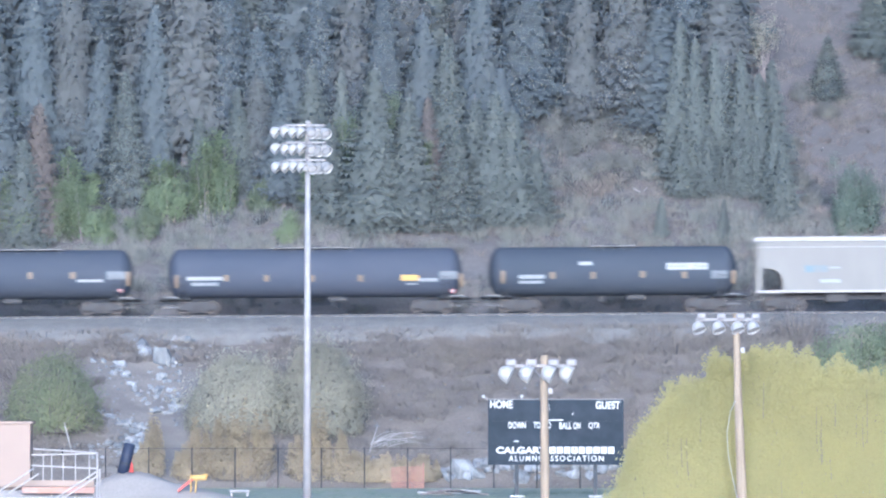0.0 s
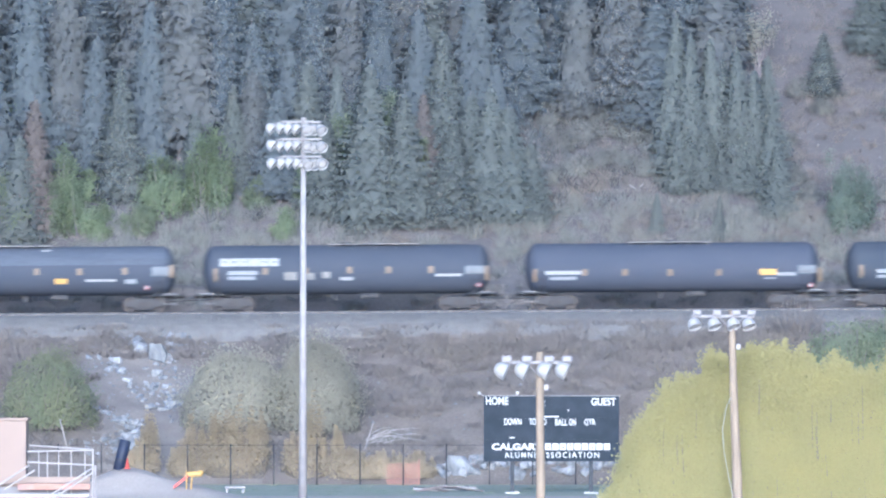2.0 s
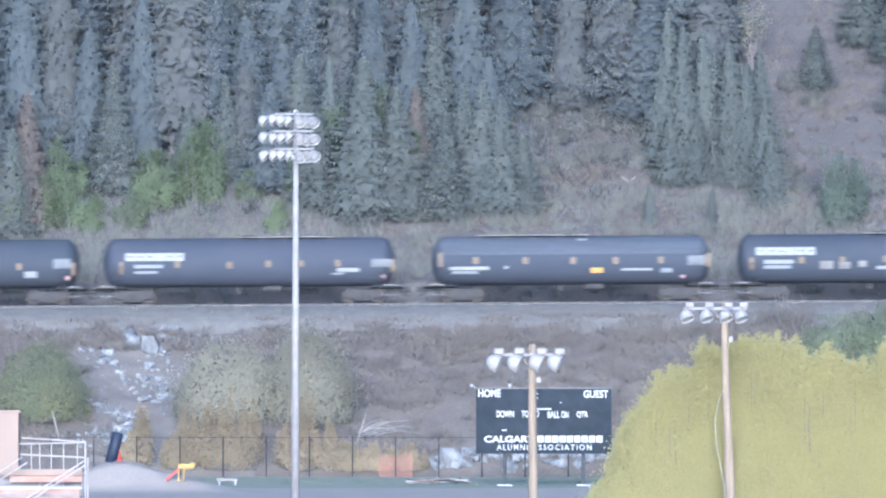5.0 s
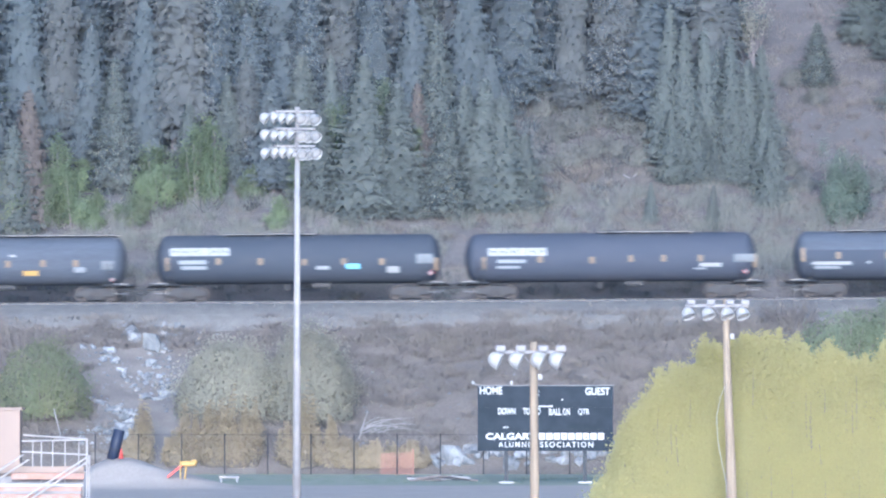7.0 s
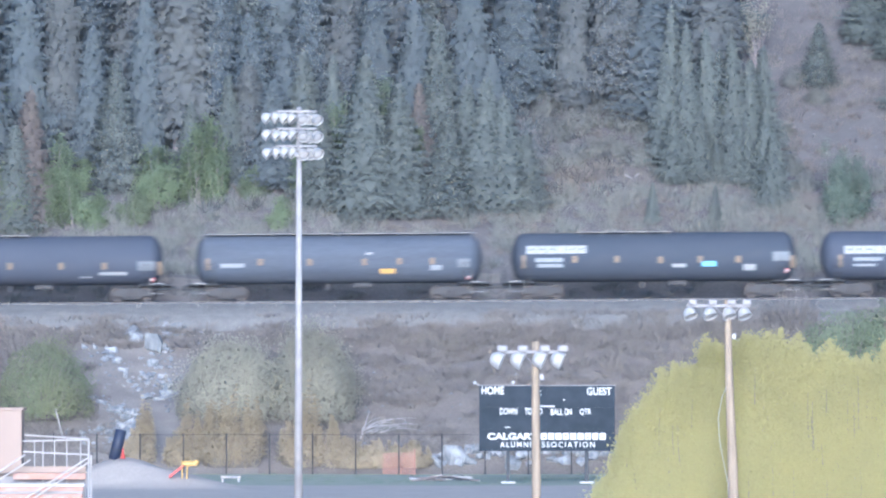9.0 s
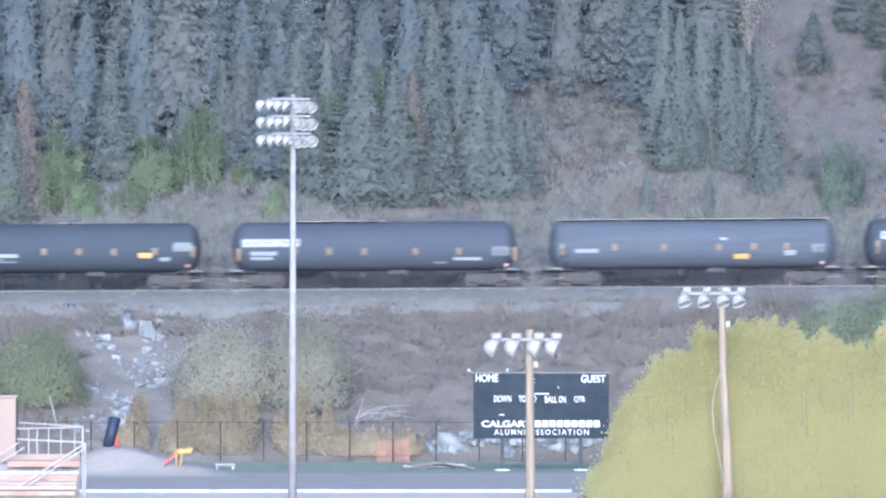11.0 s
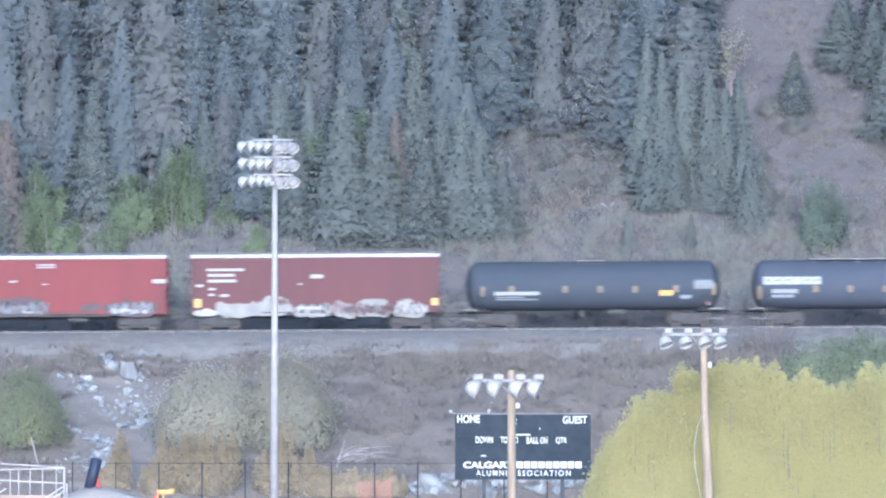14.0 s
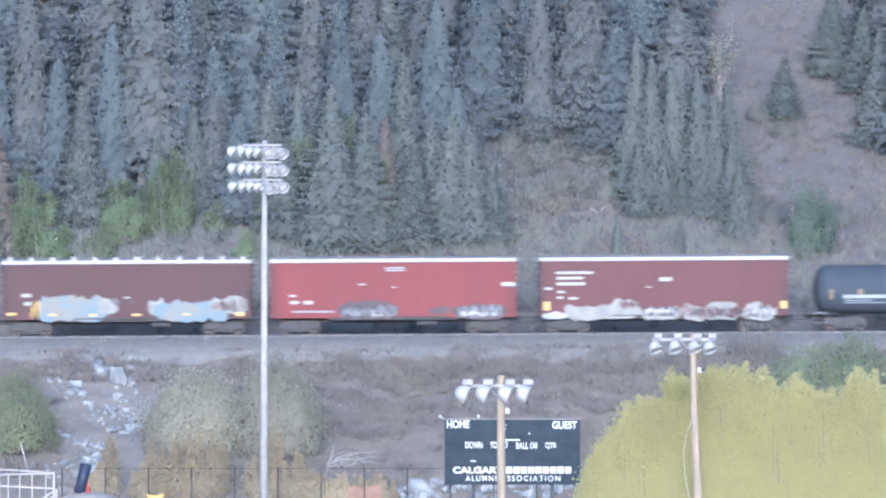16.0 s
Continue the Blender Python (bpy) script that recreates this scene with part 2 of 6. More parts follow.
def ground():
    xs = steps((-2500, -300, 440), (-300, -45, 15), (-45, 45, 0.6), (45, 300, 15), (300, 2500, 440))
    ys = steps((-2500, -200, 460), (-200, 200, 40), (200, 300, 10), (300, 372, 1.5), (372, 396, 0.8), (396, 409, 6.5), (409, 470, 0.9), (470, 560, 6), (560, 2500, 200))
    verts = [(x, y, hill(x, y)) for y in ys for x in xs]
    w = len(xs)
    faces, slots = [], []
    for j in range(len(ys) - 1):
        for i in range(w - 1):
            a = j * w + i
            faces.append((a, a + 1, a + w + 1, a + w))
            x, y = (xs[i] + xs[i + 1]) / 2, (ys[j] + ys[j + 1]) / 2
            wob = noise.noise(Vector((x * 0.3, y * 0.3, 7))) * 2.5
            if y + wob * 0.6 < 327:
                s = 0
            elif y < 372:
                s = 1
            elif y < 397:
                s = 3 if abs(x + 17.0 + (y - 385) * 0.2 + wob + 1.6 * noise.noise(Vector((x * 1.9, y * 1.9, 4)))) < 3.6 else 2
            elif y < 409:
                s = 4
            elif y < 413.4 + 0.5 * wob:
                # paler soil here, chosen to lighten ground lying in the train's shade
                s = 2
            else:
                # bare earth on spur and open slope; under trees, colour lifted against their shade
                rim = 424 + wob if x < 7 else 431 + wob if x < 14 else 470
                s = 6 if y < rim else 5
            slots.append(s)
    me = mesh_of("ground", verts, faces, [M["gravel"], M["turf"], M["soil"], M["scree"], M["ballast"], M["forest_floor"], M["slope_earth"]], slots, True)
    tagged(new("ground", me), "gravel field, turf strip, brown rail embankment and steep hillside", "ground", kind="structure")


ground()


def pavement():
    bm = box(fresh(), (-200, 120, -0.3), (6.2, 268.5, 0.03), 0.01)
    ob = part("pavement", bm, M["concrete"])
    tagged(ob, "pale concrete apron beside the gravel field", "pavement", kind="structure")
    for i in range(-16, 2):
        b = part("kerb_stone", box(fresh(), (i * 3 + 0.01, 268.51, -0.2), (i * 3 + 2.99, 268.9, 0.16), 0.02), M["kerb"], ob)


pavement()


def track():
    """Ballast bed, ties and two rails."""
    xs = steps((-300, -40, 20), (-40, 40, 0.7), (40, 300, 20))
    prof = [(393.2, -2.9), (395.0, -1.2), (397.0, -0.62), (398.6, -0.2), (399.3, -0.15), (403.7, -0.15), (404.4, -0.2), (407.2, -1.3)]
    verts = []
    for x in xs:
        for k, (y, z) in enumerate(prof):
            jit = noise.noise(Vector((x * 0.9, y * 1.7, 5))) * (0.22 if k in (1, 2) else 0.08)
            verts.append((x, y + jit * 1.5, rail_z(x) + z + jit * 0.4))
    n = len(prof)
    faces = [(i * n + k, i * n + n + k, i * n + n + k + 1, i * n + k + 1) for i in range(len(xs) - 1) for k in range(n - 1)]
    bed = tagged(new("ballast_bed", mesh_of("ballast_bed", verts, faces, M["ballast"], smooth=True)), "grey crushed-rock ballast shoulder under the track", "ballast", kind="structure")
    me = box(fresh(), (-0.11, -1.3, -0.12), (0.11, 1.3, 0.0), 0.012)
    tie_data = bpy.data.meshes.new("tie")
    me.to_mesh(tie_data)
    me.free()
    tie_data.materials.append(M["tie"])
    track_thing = thing("railway_track", "rusty steel rails on dark wooden ties", "railway track", m=pose(0, TRACK_Y, rail_z(0), 0, -math.degrees(GRADE), 0))
    tagged(track_thing, kind="structure")
    for i in range(-65, 66):
        t = new("tie", tie_data)
        t.parent = track_thing
        t.location = (i * 0.56, 0, -0.14)
    for side in (-0.76, 0.76):
        bm = fresh()
        box(bm, (-290, side - 0.07, -0.14), (290, side + 0.07, -0.12))
        box(bm, (-290, side - 0.012, -0.12), (290, side + 0.012, -0.03))
        box(bm, (-290, side - 0.036, -0.03), (290, side + 0.036, 0.0), 0.006)
        part("rail", bm, M["rail"], track_thing)
    # loose stones on the shoulder
    rnd = random.Random(5)
    verts, faces = [], []
    for _ in range(2600):
        x, y = rnd.uniform(-36, 36), rnd.uniform(394.6, 399.2)
        z = rail_z(x) + np.interp(y, [p[0] for p in prof], [p[1] for p in prof])
        s = rnd.uniform(0.04, 0.1) if rnd.random() < 0.93 else rnd.uniform(0.1, 0.18)
        b = len(verts)
        for dx, dy, dz in ((1, 0, 0), (-1, 0.2, 0), (0, 1, 0.1), (0.1, -1, 0), (0, 0.1, 1), (0, 0, -1)):
            verts.append((x + dx * s * rnd.uniform(0.6, 1.3), y + dy * s * rnd.uniform(0.6, 1.3), z + dz * s * rnd.uniform(0.5, 1.0)))
        for f in ((0, 2, 4), (2, 1, 4), (1, 3, 4), (3, 0, 4)):
            faces.append(tuple(b + k for k in f))
    part("loose_ballast", mesh_of("loose_ballast", verts, faces, M["ballast"]), None, bed, "loose grey ballast stones", kind="stuff")


track()

# ---- the train ----
TANK_R, TANK_Z = 1.53, 2.6


def wheel_mesh():
    bm = fresh()
    rod(bm, (0, -0.95, 0), (0, 0.95, 0), 0.08, n=10)
    for s in (-1, 1):
        prof = [(0.2, -0.07), (0.44, -0.06), (0.485, -0.03), (0.485, -0.005), (0.46, 0.0), (0.455, 0.1), (0.4, 0.1), (0.36, 0.05), (0.16, 0.04), (0.12, 0.12)]
        spun(bm, prof, Matrix.Translation((0, s * 0.72, 0)) @ Matrix.Rotation(-s * math.pi / 2, 4, "X"), 24)
        for a in range(6):
            c, q = 0.26 * math.cos(a * 1.047), 0.26 * math.sin(a * 1.047)
            rod(bm, (c, s * 0.76, q), (c, s * 0.8, q), 0.035, n=6)
    me = bpy.data.meshes.new("wheelset")
    bm.to_mesh(me)
    bm.free()
    me.materials.append(M["wheel"])
    return me


def bar_mesh(name, bm, mat):
    me = bpy.data.meshes.new(name)
    bm.to_mesh(me)
    bm.free()
    me.materials.append(mat)
    return me


def side_frame():
    """The cast side of a truck, one arched piece with its journal ends."""
    ring = [(-1.2, 0.34), (-1.2, 0.6), (-0.95, 0.66), (-0.55, 0.84), (0.55, 0.84), (0.95, 0.66), (1.2, 0.6), (1.2, 0.34), (0.72, 0.36), (0.42, 0.16), (-0.42, 0.16), (-0.72, 0.36)]
    bm = fresh()
    a = [bm.verts.new((x, -0.1, z)) for x, z in ring]
    b = [bm.verts.new((x, 0.1, z)) for x, z in ring]
    bm.faces.new(a)
    bm.faces.new(b[::-1])
    for k in range(len(ring)):
        q = (k + 1) % len(ring)
        bm.faces.new((a[k], b[k], b[q], a[q]))
    return bar_mesh("side_frame", bm, M["under"])


WHEEL_DATA, FRAME_DATA = wheel_mesh(), side_frame()
BOLSTER_DATA = bar_mesh("truck", box(fresh(), (-0.3, -0.9, 0.42), (0.3, 0.9, 0.72), 0.05), M["under"])
SPRING_DATA = bar_mesh("spring", rod(fresh(), (0, 0, 0.22), (0, 0, 0.6), 0.09, n=10), M["wheel"])
WHEELS, CARS = [], []


def running_gear(car, length, inset):
    """Two trucks with two wheelsets each, couplers and brake gear. The car's origin lies on the rail at its middle."""
    for s in (-1, 1):
        t = new("truck", BOLSTER_DATA)
        t.parent, t.location = car, (s * (length / 2 - inset), 0, 0)
        for side in (-1, 1):
            f = new("side_frame", FRAME_DATA)
            f.parent, f.location = t, (0, side * 1.0, 0)
            for q in (-0.2, 0.2):
                g = new("spring", SPRING_DATA)
                g.parent, g.location = t, (q, side * 1.12, 0)
        for x in (-0.89, 0.89):
            w = new("wheelset", WHEEL_DATA)
            w.parent, w.location = t, (x, 0, 0.46)
            WHEELS.append((w, x))
        bm = fresh()
        e = s * length / 2
        box(bm, (min(e - s * 1.2, e + s * 0.55), -0.16, 0.72), (max(e - s * 1.2, e + s * 0.55), 0.16, 1.0), 0.03)
        box(bm, (min(e + s * 0.5, e + s * 0.95), -0.17, 0.7), (max(e + s * 0.5, e + s * 0.95), 0.17, 1.02), 0.06)
        rod(bm, (e + s * 0.2, -0.3, 0.78), (e + s * 0.9, -0.35, 0.35), 0.03, n=6)
        part("coupler", bm, M["under"], car)


def ladder(car, x, y, z0, z1, mat, width=0.42):
    bm = fresh()
    for dx in (-width / 2, width / 2):
        rod(bm, (x + dx, y, z0), (x + dx, y, z1), 0.022, n=6)
    n = round((z1 - z0) / 0.36)
    for i in range(n + 1):
        z = z0 + (z1 - z0) * i / n
        rod(bm, (x - width / 2, y, z), (x + width / 2, y, z), 0.016, n=6)
    part("ladder", bm, mat, car)


NAMES = {"mark_orange": "reflector_strip", "panel_grey": "placard_holder", "mark_yellow": "caution_panel", "mark_white": "stencil_panel",
         "mark_grey": "stencil_line", "mark_blue": "stencil_patch", "spray_silver": "sprayed_patch", "mark_red": "hazard_placard"}


def tank_mark(car, x0, z0, x1, z1, mat, lift=0.008):
    """A thin plate or painted patch on the near side of the barrel."""
    verts, rows = [], 5
    for k in range(rows + 1):
        z = z0 + (z1 - z0) * k / rows
        for q in (lift, -0.02):
            r = TANK_R + q
            y = -math.sqrt(max(0.02, r * r - (z - TANK_Z) ** 2))
            verts += [(x0, y, z), (x1, y, z)]
    faces = []
    for k in range(rows):
        a = k * 4
        faces += [(a, a + 1, a + 5, a + 4), (a + 1, a + 3, a + 7, a + 5), (a + 2, a, a + 4, a + 6)]
    faces += [(0, 2, 3, 1), (rows * 4, rows * 4 + 1, rows * 4 + 3, rows * 4 + 2)]
    part(NAMES.get(mat, "stencil"), mesh_of("mark", verts, faces, M[mat]), None, car)


def name_panel(car, x0, z0, x1, z1):
    """The owner's mark: six white letter-sized blocks with a small dark gap in each."""
    n, h = 6, z1 - z0
    w = (x1 - x0) / n
    for k in range(n):
        a = x0 + w * k
        tank_mark(car, a, z0, a + w * 0.93, z1, "mark_white")
        if k != 3:
            tank_mark(car, a + w * 0.36, z0 + h * 0.42, a + w * 0.62, z0 + h * 0.66, "black_tank", 0.012)


def placard(car, x, z, mat_edge="mark_red"):
    """A small diamond placard."""
    for s, m, lift in ((0.17, mat_edge, 0.006), (0.13, "mark_white", 0.012)):
        y = -math.sqrt(max(0.02, (TANK_R + 0.01) ** 2 - (z - TANK_Z) ** 2)) - 0.05 - lift
        v = [(x - s, y, z), (x, y, z - s), (x + s, y, z), (x, y, z + s)]
        v += [(a, b + 0.04, c) for a, b, c in v]
        f = [(0, 1, 2, 3)] + [(k, k + 4, (k + 1) % 4 + 4, (k + 1) % 4) for k in range(4)]
        part("hazard_placard" if m == mat_edge else "placard_face", mesh_of("placard", v, f, M[m]), None, car)


def tank_car(label, length, marks, walkway, dots, upper=None, split=9.0, weathered=False):
    car = thing("tank_car", label, "tank car", "tank cars of the freight train")
    h = length / 2
    depth = 0.78
    prof = [(TANK_R * math.cos(a), h - depth + depth * math.sin(a)) for a in [radians(d) for d in (88, 75, 60, 45, 30, 15, 5, 0)]]
    seams = [h - depth - (2 * h - 2 * depth) * k / 6 for k in range(1, 6)]
    prof += [(r, x) for s in seams for r, x in ((TANK_R, s + 0.1), (TANK_R, s + 0.05), (TANK_R + 0.004, s + 0.03), (TANK_R + 0.004, s - 0.03), (TANK_R, s - 0.05), (TANK_R, s - 0.1))]
    prof += [(r, -x) for r, x in reversed(prof[:8])]
    bm = spun(fresh(), prof, Matrix.Translation((0, 0, TANK_Z)) @ Matrix.Rotation(math.pi / 2, 4, "Y"), 56)
    body = part("tank", bm, M["lighter_tank" if weathered else "black_tank"], car, smooth=True)
    # faces above the split height take the lighter tank paint
    if upper:
        body.data.materials.append(M[upper])
        for p in body.data.polygons:
            if p.center.z > split:
                p.material_index = 1
    # walkway along the top with the valve housing
    a, b = walkway[0] - h, walkway[1] - h
    wz = TANK_Z + TANK_R + 0.02
    bm = fresh()
    box(bm, (a, -0.75, wz), (b, 0.75, wz + 0.05), 0.01)
    for k in range(5):
        x = a + 0.2 + (b - a - 0.4) * k / 4
        rod(bm, (x, -0.7, wz - 0.32), (x, -0.7, wz), 0.03, n=6)
    wk = part("walkway", bm, M["pale_metal"], car, "pale steel grating walkway")
    bm = fresh()
    for x in (a, (a + b) / 2, b):
        rod(bm, (x, 0.7, wz), (x, 0.7, wz + 0.1), 0.015, n=6)
    rod(bm, (a, 0.7, wz + 0.1), (b, 0.7, wz + 0.1), 0.015, n=6)
    part("handrail", bm, M["dark_steel"], wk)
    bm = fresh()
    rod(bm, (0, 0, wz - 0.2), (0, 0, wz + 0.14), 0.4, n=20)
    part("valve_housing", bm, M["dark_steel"], car)
    # end platforms, ladders, sills
    for s in (-1, 1):
        e = s * h
        bm = fresh()
        lo, hi = sorted((e - s * 1.5, e + s * 0.5))
        box(bm, (lo, -1.35, 1.0), (hi, 1.35, 1.09), 0.01)
        box(bm, (lo, -0.28, 0.72), (hi, 0.28, 1.0), 0.02)
        rod(bm, (e + s * 0.45, -1.3, 1.09), (e + s * 0.45, -1.3, 1.9), 0.02, n=6)
        rod(bm, (e + s * 0.45, 1.3, 1.09), (e + s * 0.45, 1.3, 1.9), 0.02, n=6)
        rod(bm, (e + s * 0.45, -1.3, 1.9), (e + s * 0.45, 1.3, 1.9), 0.02, n=6)
        for q in (-0.6, 0.6):
            rod(bm, (e - s * 1.1, q, 1.05), (e - s * 0.9, q * 1.3, 1.35), 0.12, n=6)
        part("end_platform", bm, M["dark_steel"], car)
        bm = fresh()
        lo, hi = sorted((e - s * 0.75, e + s * 0.1))
        rod(bm, (lo, -1.42, 1.12), (hi, -1.42, 1.12), 0.03, n=6)
        for x in (lo, hi):
            rod(bm, (x, -1.42, 0.5), (x, -1.42, 1.12), 0.015, n=6)
        rod(bm, (lo, -1.42, 0.5), (hi, -1.42, 0.5), 0.02, n=6)
        part("step", bm, M["pale_metal"], car, "pale steel sill step")
        ladder(car, e - s * 0.95, -1.5, 1.1, 2.7, M["dark_steel"])
    part("outlet_valve", rod(fresh(), (-0.7, 0, 1.15), (-0.7, 0, 0.7), 0.16, n=10), M["under"], car)
    part("air_reservoir", rod(fresh(), (0.9, -0.6, 0.95), (2.0, -0.6, 0.95), 0.17, n=10), M["under"], car)
    for mat, x0, z0, x1, z1 in marks:
        if mat == "name":
            name_panel(car, x0 - h, z0, x1 - h, z1)
        else:
            tank_mark(car, x0 - h, z0, x1 - h, z1, mat)
    for x, z in dots:
        placard(car, x - h, z)
    running_gear(car, length, 1.9)
    return car


def splash(car, x0, z0, x1, z1, y, mat, seed, rough=0.35):
    """Sprayed paint with a ragged outline, on the near side of a boxcar."""
    rnd = random.Random(seed)
    n = max(4, round((x1 - x0) / 0.16))
    verts, faces = [], []
    top, bot = rnd.random(), rnd.random()
    for i in range(n + 1):
        x = x0 + (x1 - x0) * i / n
        top = min(1, max(0, top + rnd.uniform(-0.45, 0.45)))
        bot = min(1, max(0, bot + rnd.uniform(-0.4, 0.4)))
        edge = min(1, 4 * min(i, n - i) / n + 0.45)
        mid = (z0 + z1) / 2
        za, zb = z0 + (z1 - z0) * rough * 0.35 * bot, z1 - (z1 - z0) * rough * top
        verts += [(x, y, mid + (za - mid) * edge), (x, y, mid + (zb - mid) * edge)]
        if i:
            faces.append((2 * i - 2, 2 * i, 2 * i + 1, 2 * i - 1))
    part("sprayed_lettering", mesh_of("spray", verts, faces, M[mat]), None, car)


def scrawl(car, x0, z0, x1, z1, y, mat, seed):
    """Slanting sprayed strokes, as of letters that nobody can read."""
    rnd = random.Random(seed)
    verts, faces = [], []
    n = max(5, round((x1 - x0) / 0.17))
    # one zigzag ribbon whose width swells and thins
    for i in range(n + 1):
        x = x0 + (x1 - x0) * i / n + rnd.uniform(-0.12, 0.12)
        z = z0 + (z1 - z0) * (0.5 + (0.5 if i % 2 else -0.5) * rnd.uniform(0.35, 1))
        w = rnd.choice((0.03, 0.05, 0.08))
        verts += [(x - w, y, z - w * 0.5), (x + w, y, z + w * 0.5)]
        if i:
            faces.append((2 * i - 2, 2 * i - 1, 2 * i + 1, 2 * i))
    part("sprayed_scribble", mesh_of("spray", verts, faces, M[mat]), None, car)


def flat_mark(car, x0, z0, x1, z1, y, mat, name=None):
    part(name or NAMES.get(mat, "stencil"), box(fresh(), (x0, y - 0.006, z0), (x1, y + 0.02, z1)), M[mat], car)


def boxcar(label, length, paint, marks, sprays, ribbed_roof=False):
    car = thing("boxcar", label, "boxcar", "boxcars of the freight train")
    h, w, z0, z1 = length / 2, 1.5, 0.98, 4.42
    bm = box(fresh(), (-h, -w, z0), (h, w, z1), 0.02)
    part("body", bm, M[paint], car)
    n = 13
    for i in range(n + 1):
        x = -h + 0.05 + (2 * h - 0.1) * i / n
        if abs(x) < 1.6:
            continue
        part("side_post", box(fresh(), (x - 0.04, -w - 0.014, z0 + 0.1), (x + 0.04, -w + 0.02, z1 - 0.05), 0.004), M[paint], car)
    door = part("sliding_door", box(fresh(), (-1.5, -w - 0.03, z0 + 0.15), (1.5, -w + 0.02, z1 - 0.12), 0.008), M[paint], car)
    for x in (-0.9, -0.3, 0.3, 0.9):
        part("door_rib", box(fresh(), (x - 0.03, -w - 0.045, z0 + 0.25), (x + 0.03, -w - 0.02, z1 - 0.25), 0.004), M[paint], door)
    part("door_track", box(fresh(), (-3.3, -w - 0.06, z0 + 0.02), (3.3, -w + 0.02, z0 + 0.1), 0.008), M["under"], car)
    # roof with a pale galvanised eave
    bm = fresh()
    v = [bm.verts.new((x, y, z)) for x in (-h - 0.04, h + 0.04) for y, z in ((-w - 0.05, z1 + 0.02), (-w - 0.05, z1 + 0.24), (-w + 0.35, z1 + 0.34), (0, z1 + 0.42), (w - 0.35, z1 + 0.34), (w + 0.05, z1 + 0.24), (w + 0.05, z1 + 0.02))]
    for k in range(6):
        bm.faces.new((v[k], v[k + 7], v[k + 8], v[k + 1]))
    bm.faces.new(v[:7][::-1])
    bm.faces.new(v[7:])
    bm.faces.new((v[0], v[6], v[13], v[7]))
    roof = part("roof", bm, M["pale_metal"], car, "pale galvanised roof")
    for i in range(12):
        x = -h + 0.5 + (2 * h - 1) * i / 11
        if ribbed_roof:
            part("roof_rib", box(fresh(), (x - 0.16, -w - 0.08, z1 + 0.16), (x + 0.16, w + 0.08, z1 + 0.46), 0.02), M["pale_metal"], roof)
        else:
            part("roof_rib", box(fresh(), (x - 0.03, -w, z1 + 0.28), (x + 0.03, w, z1 + 0.44), 0.008), M["pale_metal"], roof)
    for s in (-1, 1):
        bm = fresh()
        for k in range(7):
            z = z0 + 0.3 + k * 0.47
            rod(bm, (s * (h + 0.02), -w + 0.15, z), (s * (h + 0.02), w - 0.15, z), 0.09, n=8)
        part("corrugated_end", bm, M[paint], car)
        ladder(car, s * (h - 0.26), -w - 0.07, z0 - 0.45, z1 - (0.1 if s < 0 else 1.6), M["under"])
        ladder(car, s * (h + 0.13), -w + 0.3, z0, z1 - 0.1, M["under"])
        part("end_sill", box(fresh(), *[tuple(c) for c in ((min(s * h, s * (h + 0.35)), -0.6, z0), (max(s * h, s * (h + 0.35)), 0.6, z0 + 0.1))]), M["under"], car)
    bm = fresh()
    box(bm, (-h, -0.3, 0.72), (h, 0.3, 0.98))
    box(bm, (-h + 3.6, -1.42, 0.86), (h - 3.6, -1.3, 0.98))
    rod(bm, (1.5, -0.8, 0.7), (2.7, -0.8, 0.7), 0.2, n=10)
    part("underframe", bm, M["under"], car)
    for k, (mat, a, b, c, d) in enumerate(sprays):
        if mat[0] == "~":
            scrawl(car, a - h, b, c - h, d, -w - 0.05 - 0.004 * k, mat[1:], 7 * k + len(marks))
        else:
            splash(car, a - h, b, c - h, d, -w - 0.05 - 0.004 * k, mat, 11 * k + len(marks))
    for mat, a, b, c, d in marks:
        flat_mark(car, a - h, b, c - h, d, -w - 0.1, mat)
    running_gear(car, length, 1.75)
    return car


